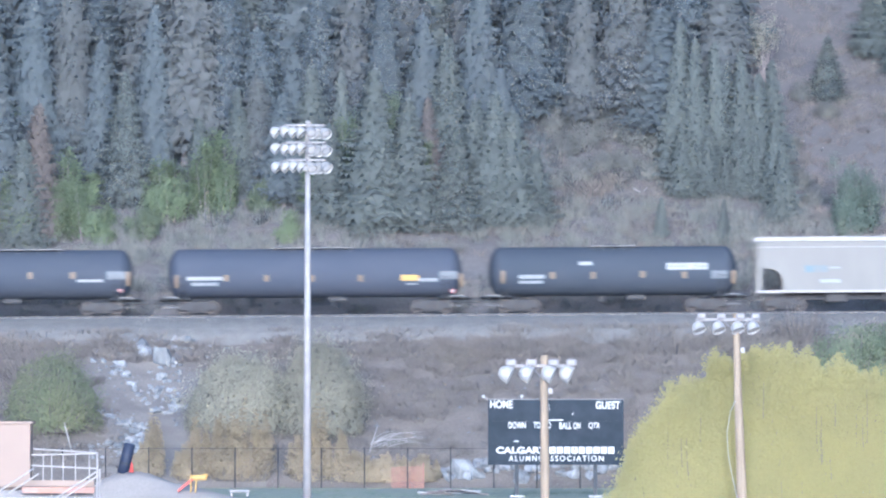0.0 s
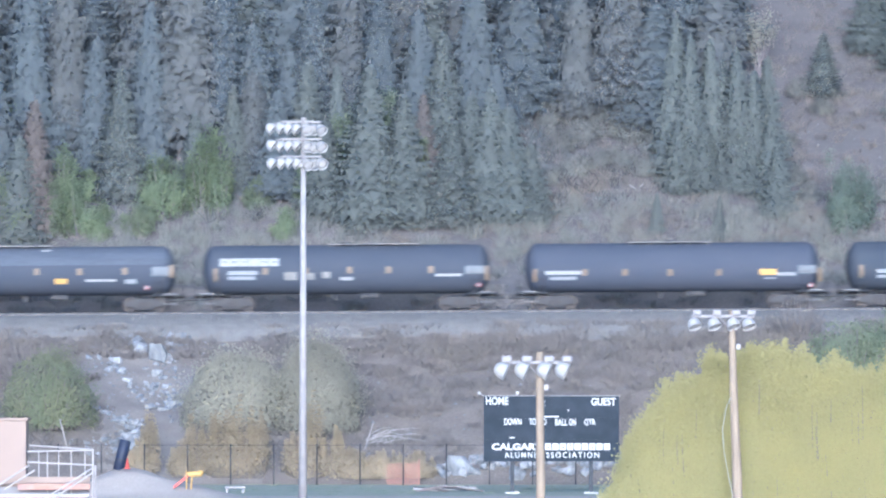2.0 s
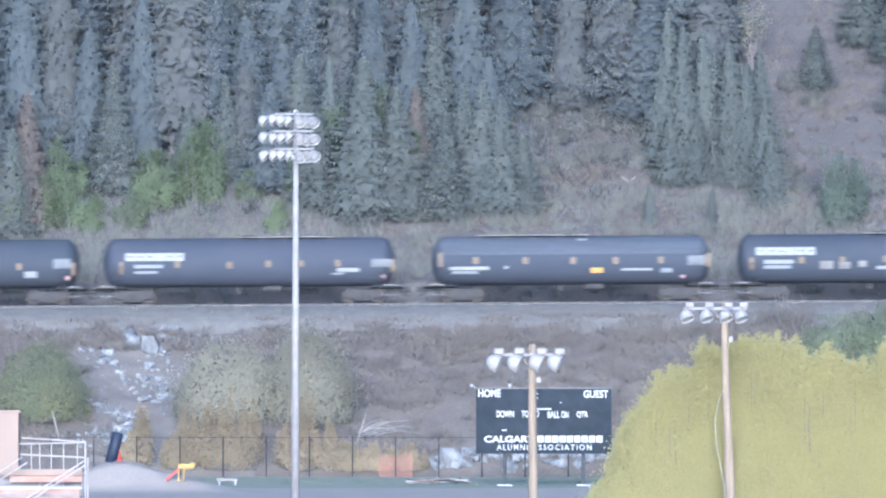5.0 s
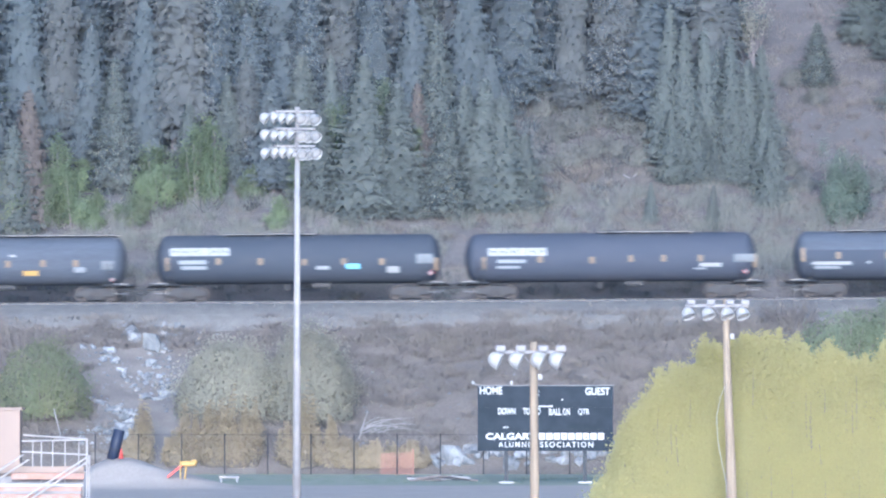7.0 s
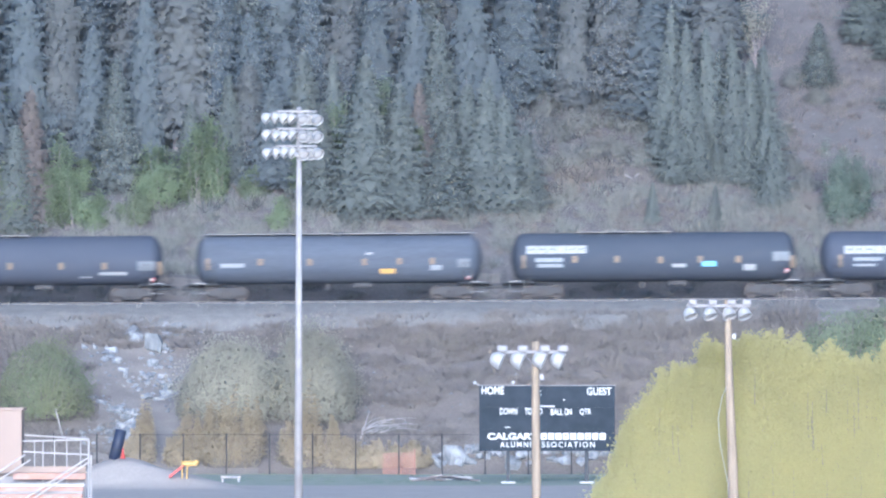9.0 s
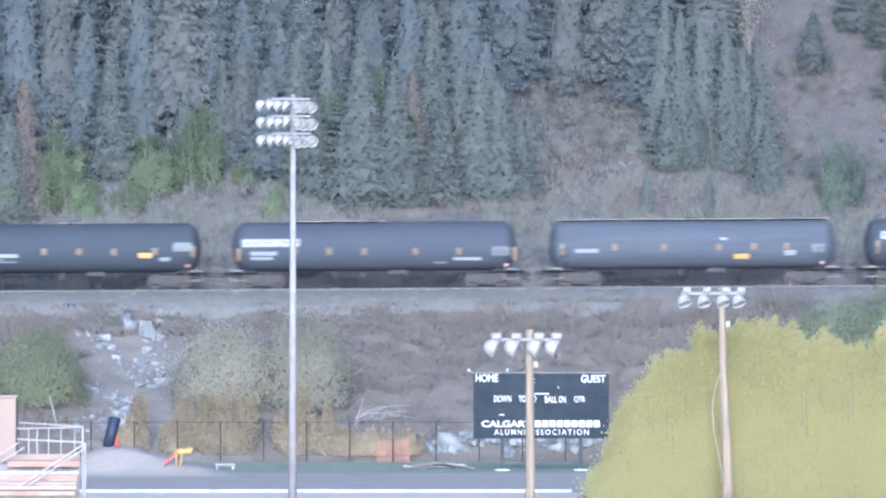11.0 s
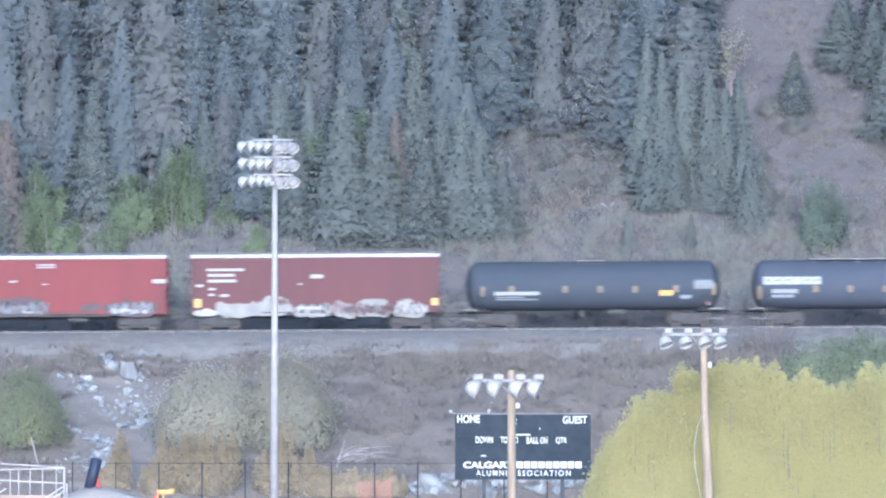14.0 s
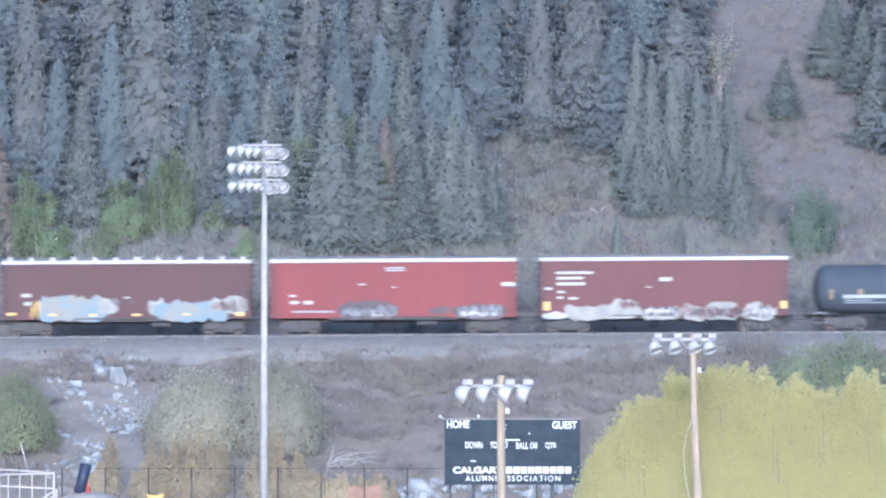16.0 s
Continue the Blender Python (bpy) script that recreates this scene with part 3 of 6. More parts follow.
def hopper_car(label, length):
    car = thing("hopper_car", label, "hopper car")
    h, w, z0, z1 = length / 2, 1.55, 1.2, 4.62
    # side sheets with a rounded opening over each truck
    for s in (-1, 1):
        ring = [(-h + 1.65, z0 + 0.12)]
        ring += [(-h + 0.35 + 1.3 * math.cos(a) ** 0.6, z0 + 0.12 + 1.35 * math.sin(a) ** 0.8) for a in [i * math.pi / 2 / 12 for i in range(1, 12)]]
        ring += [(-h + 0.35, z0 + 1.47), (-h + 0.35, z0 + 0.12), (-h, z0 + 0.12), (-h, z1)]
        ring = [(-x, z) for x, z in ring][::-1] and ring + [(-x, z) for x, z in ring][::-1]
        bm = fresh()
        near = [bm.verts.new((x, s * w, z)) for x, z in ring]
        far = [bm.verts.new((x, s * (w - 0.03), z)) for x, z in ring]
        bm.faces.new(near)
        bm.faces.new(far[::-1])
        for k in range(len(ring)):
            q = (k + 1) % len(ring)
            bm.faces.new((near[k], far[k], far[q], near[q]))
        part("side_sheet", bm, M["hopper"], car)
        part("side_sill", box(fresh(), (-h, s * w - 0.08, z0 - 0.04), (h, s * w + 0.03, z0 + 0.12), 0.01), M["pale_metal"], car)
        part("side_rib", box(fresh(), (-h + 0.02, s * w - 0.03, z1 - 0.66), (h - 0.02, s * w + 0.03, z1 - 0.6), 0.006), M["galvanised"], car)
        for x in (-h + 4.6, -h + 8.6, -h + 12.6):
            part("side_post", box(fresh(), (x - 0.04, s * w - 0.02, z0 + 0.12), (x + 0.04, s * w + 0.025, z1 - 0.28), 0.006), M["hopper"], car)
        part("top_chord", box(fresh(), (-h - 0.1, s * w - 0.1, z1 - 0.28), (h + 0.1, s * w + 0.04, z1), 0.02), M["pale_metal"], car)
    part("roof", box(fresh(), (-h, -w, z1 - 0.02), (h, w, z1 + 0.06), 0.03), M["hopper"], car)
    for s in (-1, 1):
        bm = fresh()
        a = [bm.verts.new(p) for p in ((s * (h - 0.1), -w + 0.05, 3.4), (s * (h - 0.1), w - 0.05, 3.4), (s * (h - 3.4), w - 0.05, 1.1), (s * (h - 3.4), -w + 0.05, 1.1))]
        bm.faces.new(a)
        b = [bm.verts.new(p) for p in ((s * (h - 0.1), -w + 0.05, 3.4), (s * (h - 0.1), w - 0.05, 3.4), (s * (h - 0.1), w - 0.05, z1), (s * (h - 0.1), -w + 0.05, z1))]
        bm.faces.new(b)
        bmesh.ops.remove_doubles(bm, verts=bm.verts, dist=0.001)
        part("slope_sheet", bm, M["under"], car)
    part("centre_sill", box(fresh(), (-h - 0.2, -0.3, 0.75), (h + 0.2, 0.3, 1.16)), M["under"], car)
    for x in (-3.6, 0, 3.6):
        part("outlet_gate", box(fresh(), (x - 0.7, -1.0, 0.55), (x + 0.7, 1.0, 1.2), 0.1), M["under"], car)
    flat_mark(car, -h + 3.0, 2.42, -h + 4.4, 2.85, -w - 0.02, "spray_blue", "stencil_panel")
    flat_mark(car, -h + 4.5, 2.66, -h + 5.2, 2.76, -w - 0.02, "mark_grey", "stencil_line")
    flat_mark(car, -h + 3.9, 1.78, -h + 5.2, 1.98, -w - 0.02, "mark_grey", "stencil_line")
    flat_mark(car, -h + 2.6, z0 - 0.02, -h + 2.9, z0 + 0.1, -w - 0.05, "mark_orange")
    ladder(car, -h + 0.1, -w - 0.06, 0.7, 4.5, M["hopper"])
    ladder(car, h - 0.1, -w - 0.06, 0.7, 4.5, M["hopper"])
    running_gear(car, length, 1.75)
    return car


def couple(car, middle):
    """Puts a car into the train: its middle, in metres from the picture's axis at the start."""
    CARS.append((car, middle))


couple(hopper_car("pale grey covered hopper car with rounded end openings", 17.2), 28.11)
couple(tank_car("short black tank car with white stencils near one end", 15.48,
    [("mark_orange", 0.77, 1.85, 1.02, 2.65), ("mark_grey", 1.88, 2.14, 3.49, 2.38), ("mark_grey", 1.88, 1.84, 3.40, 2.02), ("mark_orange", 3.81, 2.13, 4.14, 2.54), ("mark_white", 5.64, 2.96, 6.45, 3.18), ("mark_orange", 6.34, 2.11, 6.66, 2.53), ("mark_orange", 9.42, 2.16, 9.74, 2.58), ("name", 11.07, 2.64, 13.66, 3.07), ("mark_orange", 12.01, 2.11, 12.34, 2.52), ("panel_grey", 13.84, 2.08, 14.86, 2.57), ("mark_orange", 15.09, 1.75, 15.35, 2.56)],
    (6.30, 9.20), []), 10.58)
couple(tank_car("black tank car with an amber caution panel and grey placard holder", 18.35,
    [("mark_orange", 0.50, 1.71, 0.75, 2.52), ("mark_white", 1.25, 2.16, 3.49, 2.39), ("mark_grey", 1.52, 1.83, 3.22, 2.03), ("mark_orange", 3.55, 2.09, 3.87, 2.50), ("mark_orange", 6.05, 2.07, 6.37, 2.48), ("mark_orange", 8.85, 2.05, 9.17, 2.46), ("mark_orange", 11.89, 2.03, 12.21, 2.44), ("mark_yellow", 14.56, 2.07, 15.63, 2.43), ("mark_grey", 15.67, 2.01, 16.83, 2.22), ("mark_grey", 14.86, 1.83, 15.58, 1.92), ("panel_grey", 16.96, 2.14, 18.08, 2.64), ("mark_orange", 18.17, 1.65, 18.43, 2.49)],
    (6.40, 11.60), [(17.78, 1.42)]), -7.98)
couple(tank_car("black tank car with a white name panel and pale sprayed patches", 17.93,
    [("name", 1.13, 2.81, 4.83, 3.30), ("mark_grey", 1.61, 2.27, 3.46, 2.52), ("mark_grey", 1.61, 1.97, 3.31, 2.18), ("mark_orange", 3.78, 2.29, 4.10, 2.70), ("mark_orange", 0.72, 1.86, 0.97, 2.69), ("spray_silver", 5.10, 1.94, 5.91, 2.43), ("spray_silver", 6.27, 1.94, 6.98, 2.37), ("spray_silver", 7.48, 2.05, 7.97, 2.43), ("mark_orange", 6.32, 2.27, 6.64, 2.69), ("mark_orange", 9.01, 2.33, 9.33, 2.74), ("mark_orange", 11.44, 2.33, 11.76, 2.74), ("mark_orange", 14.07, 2.33, 14.40, 2.74), ("mark_white", 8.59, 1.90, 9.40, 2.10), ("mark_white", 14.50, 2.11, 16.12, 2.27), ("panel_grey", 16.35, 2.26, 17.51, 2.76), ("mark_orange", 17.57, 1.86, 17.82, 2.74)],
    (7.90, 13.60), [(17.19, 1.58)]), -28.27)
couple(tank_car("two-tone tank car with lighter upper half and black belly", 17.34,
    [("mark_orange", 0.41, 2.23, 0.66, 3.09), ("mark_orange", 2.58, 2.39, 2.90, 2.80), ("mark_white", 1.07, 2.01, 3.55, 2.22), ("mark_grey", 1.25, 1.77, 2.86, 1.95), ("mark_grey", 4.51, 2.08, 4.75, 2.25), ("mark_orange", 5.66, 2.37, 5.98, 2.78), ("mark_orange", 8.61, 2.35, 8.93, 2.76), ("mark_yellow", 9.88, 1.79, 10.65, 2.11), ("mark_orange", 11.26, 2.33, 11.59, 2.75), ("mark_white", 11.78, 1.92, 13.70, 2.06), ("mark_orange", 14.07, 2.35, 14.40, 2.76), ("mark_grey", 14.24, 1.78, 14.95, 2.05), ("mark_white", 9.04, 3.82, 9.63, 3.93), ("panel_grey", 15.90, 2.23, 16.98, 2.82), ("mark_orange", 17.03, 2.13, 17.28, 2.94)],
    (2.80, 9.80), [(15.6, 1.55)], upper="lighter_tank", split=3.0), -47.59)
couple(tank_car("black tank car with a white name panel and a white stripe", 18.14,
    [("name", 1.43, 2.70, 5.10, 3.19), ("mark_grey", 1.97, 2.25, 3.76, 2.47), ("mark_grey", 1.97, 1.91, 3.40, 2.07), ("mark_orange", 1.04, 1.85, 1.29, 2.65), ("mark_orange", 4.49, 2.27, 4.82, 2.68), ("mark_orange", 7.72, 2.20, 8.05, 2.61), ("mark_orange", 10.14, 2.27, 10.46, 2.68), ("mark_orange", 12.16, 2.29, 12.49, 2.70), ("mark_orange", 14.46, 2.28, 14.78, 2.69), ("mark_white", 14.56, 1.95, 15.94, 2.19), ("mark_grey", 14.21, 1.79, 15.01, 1.90), ("panel_grey", 16.71, 2.24, 17.97, 2.73), ("mark_orange", 17.88, 1.91, 18.13, 2.68)],
    (8.30, 14.30), [(17.43, 1.65)]), -67.65)
couple(tank_car("black tank car with white name panel and pale blue patch", 17.76,
    [("name", 0.95, 2.82, 4.69, 3.32), ("mark_grey", 1.47, 2.30, 3.22, 2.55), ("mark_grey", 1.61, 1.97, 3.22, 2.19), ("mark_orange", 0.63, 1.89, 0.88, 2.73), ("mark_orange", 3.78, 2.26, 4.10, 2.67), ("mark_orange", 6.39, 2.24, 6.71, 2.66), ("mark_orange", 9.10, 2.19, 9.42, 2.60), ("mark_orange", 11.57, 2.21, 11.89, 2.62), ("mark_orange", 13.93, 2.19, 14.25, 2.61), ("mark_white", 9.99, 1.93, 10.83, 2.15), ("mark_blue", 11.87, 1.98, 12.71, 2.28), ("mark_white", 14.41, 1.71, 15.18, 2.10), ("panel_grey", 16.24, 2.27, 17.28, 2.86), ("mark_orange", 17.33, 1.83, 17.58, 2.62)],
    (4.10, 10.00), [(17.1, 1.69)]), -87.11)
couple(tank_car("dusty weathered tank car with a full-length top walkway", 17.83,
    [("mark_orange", 0.64, 1.94, 0.90, 2.66), ("mark_grey", 1.58, 2.08, 3.04, 2.33), ("mark_orange", 3.89, 2.21, 4.21, 2.62), ("mark_orange", 6.95, 2.19, 7.27, 2.60), ("mark_orange", 10.35, 2.18, 10.67, 2.59), ("mark_orange", 12.52, 2.22, 12.84, 2.63), ("mark_orange", 14.56, 2.21, 14.88, 2.62), ("mark_white", 10.60, 2.84, 11.01, 2.97), ("mark_yellow", 11.46, 1.66, 12.39, 1.96), ("mark_grey", 14.59, 1.85, 15.31, 2.17), ("panel_grey", 16.29, 2.02, 17.10, 2.55)],
    (0.40, 17.40), [(16.97, 1.42)], weathered=True), -106.72)
couple(tank_car("black tank car with white name panel and thin white stripe", 17.69,
    [("name", 0.66, 2.58, 4.28, 3.06), ("mark_grey", 1.15, 2.04, 2.81, 2.29), ("mark_grey", 1.15, 1.77, 2.58, 1.95), ("mark_orange", 0.30, 1.68, 0.56, 2.49), ("mark_orange", 3.76, 2.09, 4.08, 2.50), ("mark_orange", 5.91, 2.07, 6.23, 2.49), ("mark_orange", 8.08, 2.06, 8.40, 2.47), ("mark_orange", 11.26, 2.04, 11.58, 2.45), ("mark_orange", 13.95, 2.02, 14.27, 2.44), ("mark_grey", 12.55, 1.50, 13.34, 1.60), ("mark_white", 13.78, 1.67, 15.50, 1.86), ("panel_grey", 16.17, 1.94, 17.24, 2.51), ("mark_orange", 17.42, 1.66, 17.67, 2.47)],
    (3.70, 9.50), [(17.06, 1.38)]), -126.55)
couple(tank_car("shorter clean black tank car with a long white stencil", 15.86,
    [("mark_orange", 0.93, 1.93, 1.18, 2.57), ("mark_orange", 2.69, 2.18, 3.01, 2.59), ("mark_orange", 6.00, 2.16, 6.32, 2.57), ("mark_orange", 8.18, 2.15, 8.51, 2.56), ("mark_orange", 10.35, 2.13, 10.67, 2.54), ("mark_orange", 12.89, 2.15, 13.21, 2.56), ("mark_white", 1.77, 2.01, 4.55, 2.23), ("mark_grey", 1.86, 1.85, 3.65, 1.92), ("mark_grey", 1.86, 1.71, 4.46, 1.78), ("mark_yellow", 12.03, 1.94, 12.87, 2.26), ("mark_grey", 13.32, 1.74, 14.00, 1.97), ("panel_grey", 14.18, 2.34, 15.35, 2.89), ("mark_orange", 15.29, 1.97, 15.54, 2.69)],
    (6.90, 8.70), [(15.08, 1.47)]), -145.29)
couple(boxcar("faded maroon boxcar with silver spray paint along its foot", 15.41, "maroon",
    [("mark_white", 0.98, 3.63, 3.28, 3.79), ("mark_white", 1.04, 3.29, 2.69, 3.46), ("mark_white", 1.04, 2.93, 2.78, 3.11), ("mark_white", 7.43, 3.15, 8.20, 3.39), ("mark_white", 6.63, 2.76, 6.91, 2.84), ("mark_white", 1.07, 2.44, 1.52, 2.59), ("mark_white", 1.07, 2.10, 1.43, 2.23), ("mark_white", 1.79, 2.04, 2.33, 2.19), ("mark_yellow", 0.21, 1.38, 0.61, 1.91), ("mark_yellow", 14.93, 1.42, 15.33, 1.87), ("mark_white", 0.27, 2.65, 0.75, 2.81)],
    [("mark_white", 0.14, 0.78, 1.61, 1.34), ("spray_silver", 1.52, 0.67, 6.27, 2.10), ("spray_silver", 6.27, 0.64, 8.77, 1.84), ("spray_dark", 6.36, 0.99, 8.59, 1.60), ("mark_white", 6.54, 1.21, 8.33, 1.42), ("spray_silver", 8.86, 0.62, 10.30, 1.82), ("spray_silver", 10.21, 0.61, 12.35, 1.85), ("spray_silver", 12.44, 0.63, 14.68, 1.88), ("~maroon", 8.92, 0.73, 14.59, 1.69), ("~maroon", 4.83, 1.40, 6.27, 1.94), ("~spray_dark", 9.49, 0.83, 14.50, 1.58), ("~mark_white", 6.45, 0.85, 8.51, 1.57), ("~mark_white", 12.71, 0.81, 14.59, 1.77)]), -162.58)
couple(boxcar("bright faded-red boxcar with dark spray paint low on its side", 15.23, "red",
    [("mark_white", 7.16, 4.04, 8.33, 4.13), ("mark_white", 7.16, 3.89, 8.33, 3.98), ("mark_white", 5.46, 3.01, 5.91, 3.12), ("mark_white", 7.52, 2.85, 7.84, 2.92), ("mark_white", 1.16, 2.32, 1.58, 2.45), ("mark_white", 1.22, 1.86, 1.75, 2.07), ("mark_white", 2.06, 1.85, 2.60, 2.07), ("mark_grey", 1.34, 1.34, 3.94, 1.44), ("mark_white", 14.34, 2.90, 15.20, 3.15)],
    [("spray_dark", 4.21, 0.83, 7.88, 2.09), ("~panel_grey", 4.48, 0.94, 7.79, 1.87), ("~mark_white", 6.27, 0.96, 7.52, 1.32), ("spray_dark", 9.85, 1.21, 11.10, 1.75), ("spray_dark", 11.3, 0.79, 14.6, 2.14), ("~panel_grey", 11.64, 0.89, 14.32, 1.82), ("~mark_white", 11.82, 1.02, 13.97, 1.37)]), -179.41)
couple(boxcar("dark brown boxcar with ribbed roof and pale blue spray paint", 15.48, "brown_red",
    [("mark_white", 1.20, 2.40, 1.79, 2.63), ("mark_white", 1.38, 1.89, 1.79, 2.11), ("mark_yellow", 0.27, 1.28, 0.84, 1.45), ("mark_yellow", 2.90, 1.24, 3.35, 1.37), ("mark_yellow", 5.41, 1.19, 5.86, 1.33), ("mark_yellow", 8.09, 1.20, 8.59, 1.35), ("mark_yellow", 11.23, 1.22, 11.64, 1.35), ("mark_yellow", 14.50, 1.16, 15.04, 1.38), ("mark_white", 7.56, 2.30, 7.91, 2.39)],
    [("spray_blue", 1.92, 0.82, 6.57, 2.54), ("spray_silver", 1.83, 1.37, 2.36, 2.36), ("spray_silver", 5.94, 1.34, 7.20, 2.33), ("spray_silver", 9.08, 1.23, 10.06, 2.49), ("spray_blue", 9.35, 0.77, 13.11, 2.56), ("spray_silver", 12.93, 1.21, 15.22, 2.43), ("spray_blue", 12.93, 0.74, 14.00, 1.57), ("~brown_red", 12.93, 1.30, 15.18, 2.28), ("~spray_dark", 6.66, 1.79, 8.27, 2.40), ("~mark_yellow", 1.86, 0.92, 2.36, 2.18)], ribbed_roof=True), -195.95)

# ---- field lights ----
def floodlight(mast, at, aim, size, bracket_to, housing=None):
    """One lamp head: spun bowl with a lens, a bracket to its arm and, where it has one, a ballast housing above."""
    aim = Vector(aim).normalized()
    m = Matrix.Translation(at) @ aim.to_track_quat("Z", "Y").to_matrix().to_4x4()
    r = size / 2
    shape = [(0.24, -1.02), (0.46, -0.95), (0.7, -0.74), (0.88, -0.42), (0.98, -0.02), (1.0, 0.36), (1.07, 0.38), (1.07, 0.45), (0.97, 0.45), (0.93, 0.1), (0.8, -0.3), (0.3, -0.5)]
    bowl = part("floodlight", spun(fresh(), [(r * p, r * q) for p, q in shape], m, 24), M["bowl"], mast, smooth=True)
    part("lens", spun(fresh(), [(r * 0.9, r * 0.2), (r * 0.6, r * 0.27), (r * 0.05, r * 0.3)], m, 24), M["lens"], bowl, smooth=True)
    bm = fresh()
    rod(bm, Vector(at) - aim * r * 0.8, bracket_to, 0.028, n=6)
    part("bracket", bm, M["galvanised"], bowl)
    if housing:
        x, y, z = housing
        bm = fresh()
        box(bm, (x - r * 0.62, y - r * 0.45, z - r * 0.45), (x + r * 0.62, y + r * 0.45, z + r * 0.35), r * 0.16)
        part("ballast_housing", bm, M["galvanised"], mast, "grey metal ballast housing")
    return bowl


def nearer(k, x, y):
    """The pose of a mast: k shrinks it along the line from the eye, to fit the camera's view."""
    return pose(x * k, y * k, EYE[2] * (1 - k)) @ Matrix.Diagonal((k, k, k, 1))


def tall_mast():
    x, y = -6.33, 300.0
    top = 17.94
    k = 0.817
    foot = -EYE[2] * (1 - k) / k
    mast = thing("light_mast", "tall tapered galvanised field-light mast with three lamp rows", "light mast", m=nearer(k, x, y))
    bm = fresh()
    rod(bm, (0, 0, foot), (0.03, 0, top), 0.205, 0.115, 20)
    part("pole", bm, M["galvanised"], mast, smooth=True)
    bm = fresh()
    rod(bm, (0, 0, foot), (0, 0, foot + 0.1), 0.36, n=20)
    for a in range(6):
        c, s = 0.3 * math.cos(a * 1.047), 0.3 * math.sin(a * 1.047)
        rod(bm, (c, s, foot + 0.1), (c, s, foot + 0.2), 0.025, n=6)
    part("base_plate", bm, M["galvanised"], mast)
    part("pole_cap", spun(fresh(), [(0.13, 0), (0.13, 0.05), (0.07, 0.1)], Matrix.Translation((0.03, 0, top - 0.01)), 16), M["galvanised"], mast)
    for row, zc in enumerate((17.808, 17.005, 16.189)):
        bm = fresh()
        box(bm, (-1.04, -0.19, zc - 0.045), (0.9, -0.11, zc + 0.045), 0.01)
        box(bm, (-1.04, 0.11, zc - 0.04), (0.9, 0.19, zc + 0.04), 0.01)
        for q in (-1.0, 0.0, 0.86):
            box(bm, (q - 0.04, -0.19, zc - 0.03), (q + 0.04, 0.19, zc + 0.03))
        part("crossarm", bm, M["galvanised"], mast)
        for i, hx in enumerate((-1.46, -1.02, -0.64, -0.3, 0.2, 0.52, 0.86)):
            left = hx < 0
            wob = 0.05 * math.sin(row * 2.1 + i * 1.7)
            tilt = (0.75 - 0.05 * i, -0.15, -0.55 + wob) if left else (0.25 + 0.12 * (i - 4), -0.7, -0.6 + wob)
            hz = zc - 0.33 - (0.04 if not left else 0.0) + wob * 0.5
            floodlight(mast, (hx + 0.02 * row, -0.16 if i % 2 else -0.3, hz), tilt, 0.54, (max(-1.0, hx * 0.8), -0.15, zc))
    part("junction_box", box(fresh(), (-0.2, -0.3, 15.676), (0.02, -0.1, 15.913), 0.02), M["galvanised"], mast)
    return mast


def wooden_mast(label, k, x0, y, lean, top, r0, r1, arm_z, arm, heads, size, drop, shift, box_at, aim):
    """A timber pole with one crossarm and four lamp heads."""
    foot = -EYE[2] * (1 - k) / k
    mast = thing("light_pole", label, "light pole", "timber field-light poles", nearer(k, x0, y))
    bm = spun(fresh(), [(r0 + (r1 - r0) * i / 14 + 0.006 * math.sin(i * 2.3), foot + (top - foot) * i / 14) for i in range(15)], Matrix.Identity(4), 18)
    for v in bm.verts:
        v.co.x += lean * v.co.z / top + 0.012 * math.sin(v.co.z * 0.9)
    part("pole", bm, M["pole_wood"], mast, smooth=True)
    bm = fresh()
    for q in (-0.2, 0.14):
        box(bm, (lean + arm[0], q, arm_z - 0.06), (lean + arm[1], q + 0.07, arm_z + 0.06), 0.01)
    part("crossarm", bm, M["galvanised"], mast)
    bm = fresh()
    for s in (-0.55, 0.55):
        rod(bm, (lean + s, -0.19, arm_z - 0.02), (lean, -0.19, arm_z - 0.62), 0.022, n=6)
    part("arm_brace", bm, M["galvanised"], mast)
    for i, hx in enumerate(heads):
        floodlight(mast, (lean + hx + shift, -0.32, arm_z - drop), aim, size, (lean + hx, -0.2, arm_z - 0.02), (lean + hx, -0.22, arm_z + 0.16))
    bx, bz = box_at
    part("junction_box", box(fresh(), (bx - 0.1, -0.18, bz - 0.13), (bx + 0.1, 0.02, bz + 0.13), 0.02), M["pale_metal"], mast, "pale metal junction box")
    return mast


tall_mast()
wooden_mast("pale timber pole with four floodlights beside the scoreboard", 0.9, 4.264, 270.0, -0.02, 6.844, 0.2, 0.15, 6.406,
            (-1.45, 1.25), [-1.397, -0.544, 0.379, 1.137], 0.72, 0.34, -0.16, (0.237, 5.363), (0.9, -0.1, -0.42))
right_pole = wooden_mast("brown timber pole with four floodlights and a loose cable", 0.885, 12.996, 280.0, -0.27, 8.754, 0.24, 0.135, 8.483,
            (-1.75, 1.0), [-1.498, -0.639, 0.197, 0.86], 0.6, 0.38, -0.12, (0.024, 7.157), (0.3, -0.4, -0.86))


def hanging_cable(mast):
    pts = [(-0.2, 5.191), (-0.5, 4.503), (-0.66, 3.594), (-0.6, 2.612), (-0.42, 1.629), (-0.24, 0.769), (-0.24, 0.3)]
    bm = fresh()
    for (a, b), (c, d) in zip(pts, pts[1:]):
        rod(bm, (a, -0.1, b), (c, -0.1, d), 0.011, n=6)
    part("cable", bm, M["white_paint"], mast, "loose white cable")


hanging_cable(right_pole)


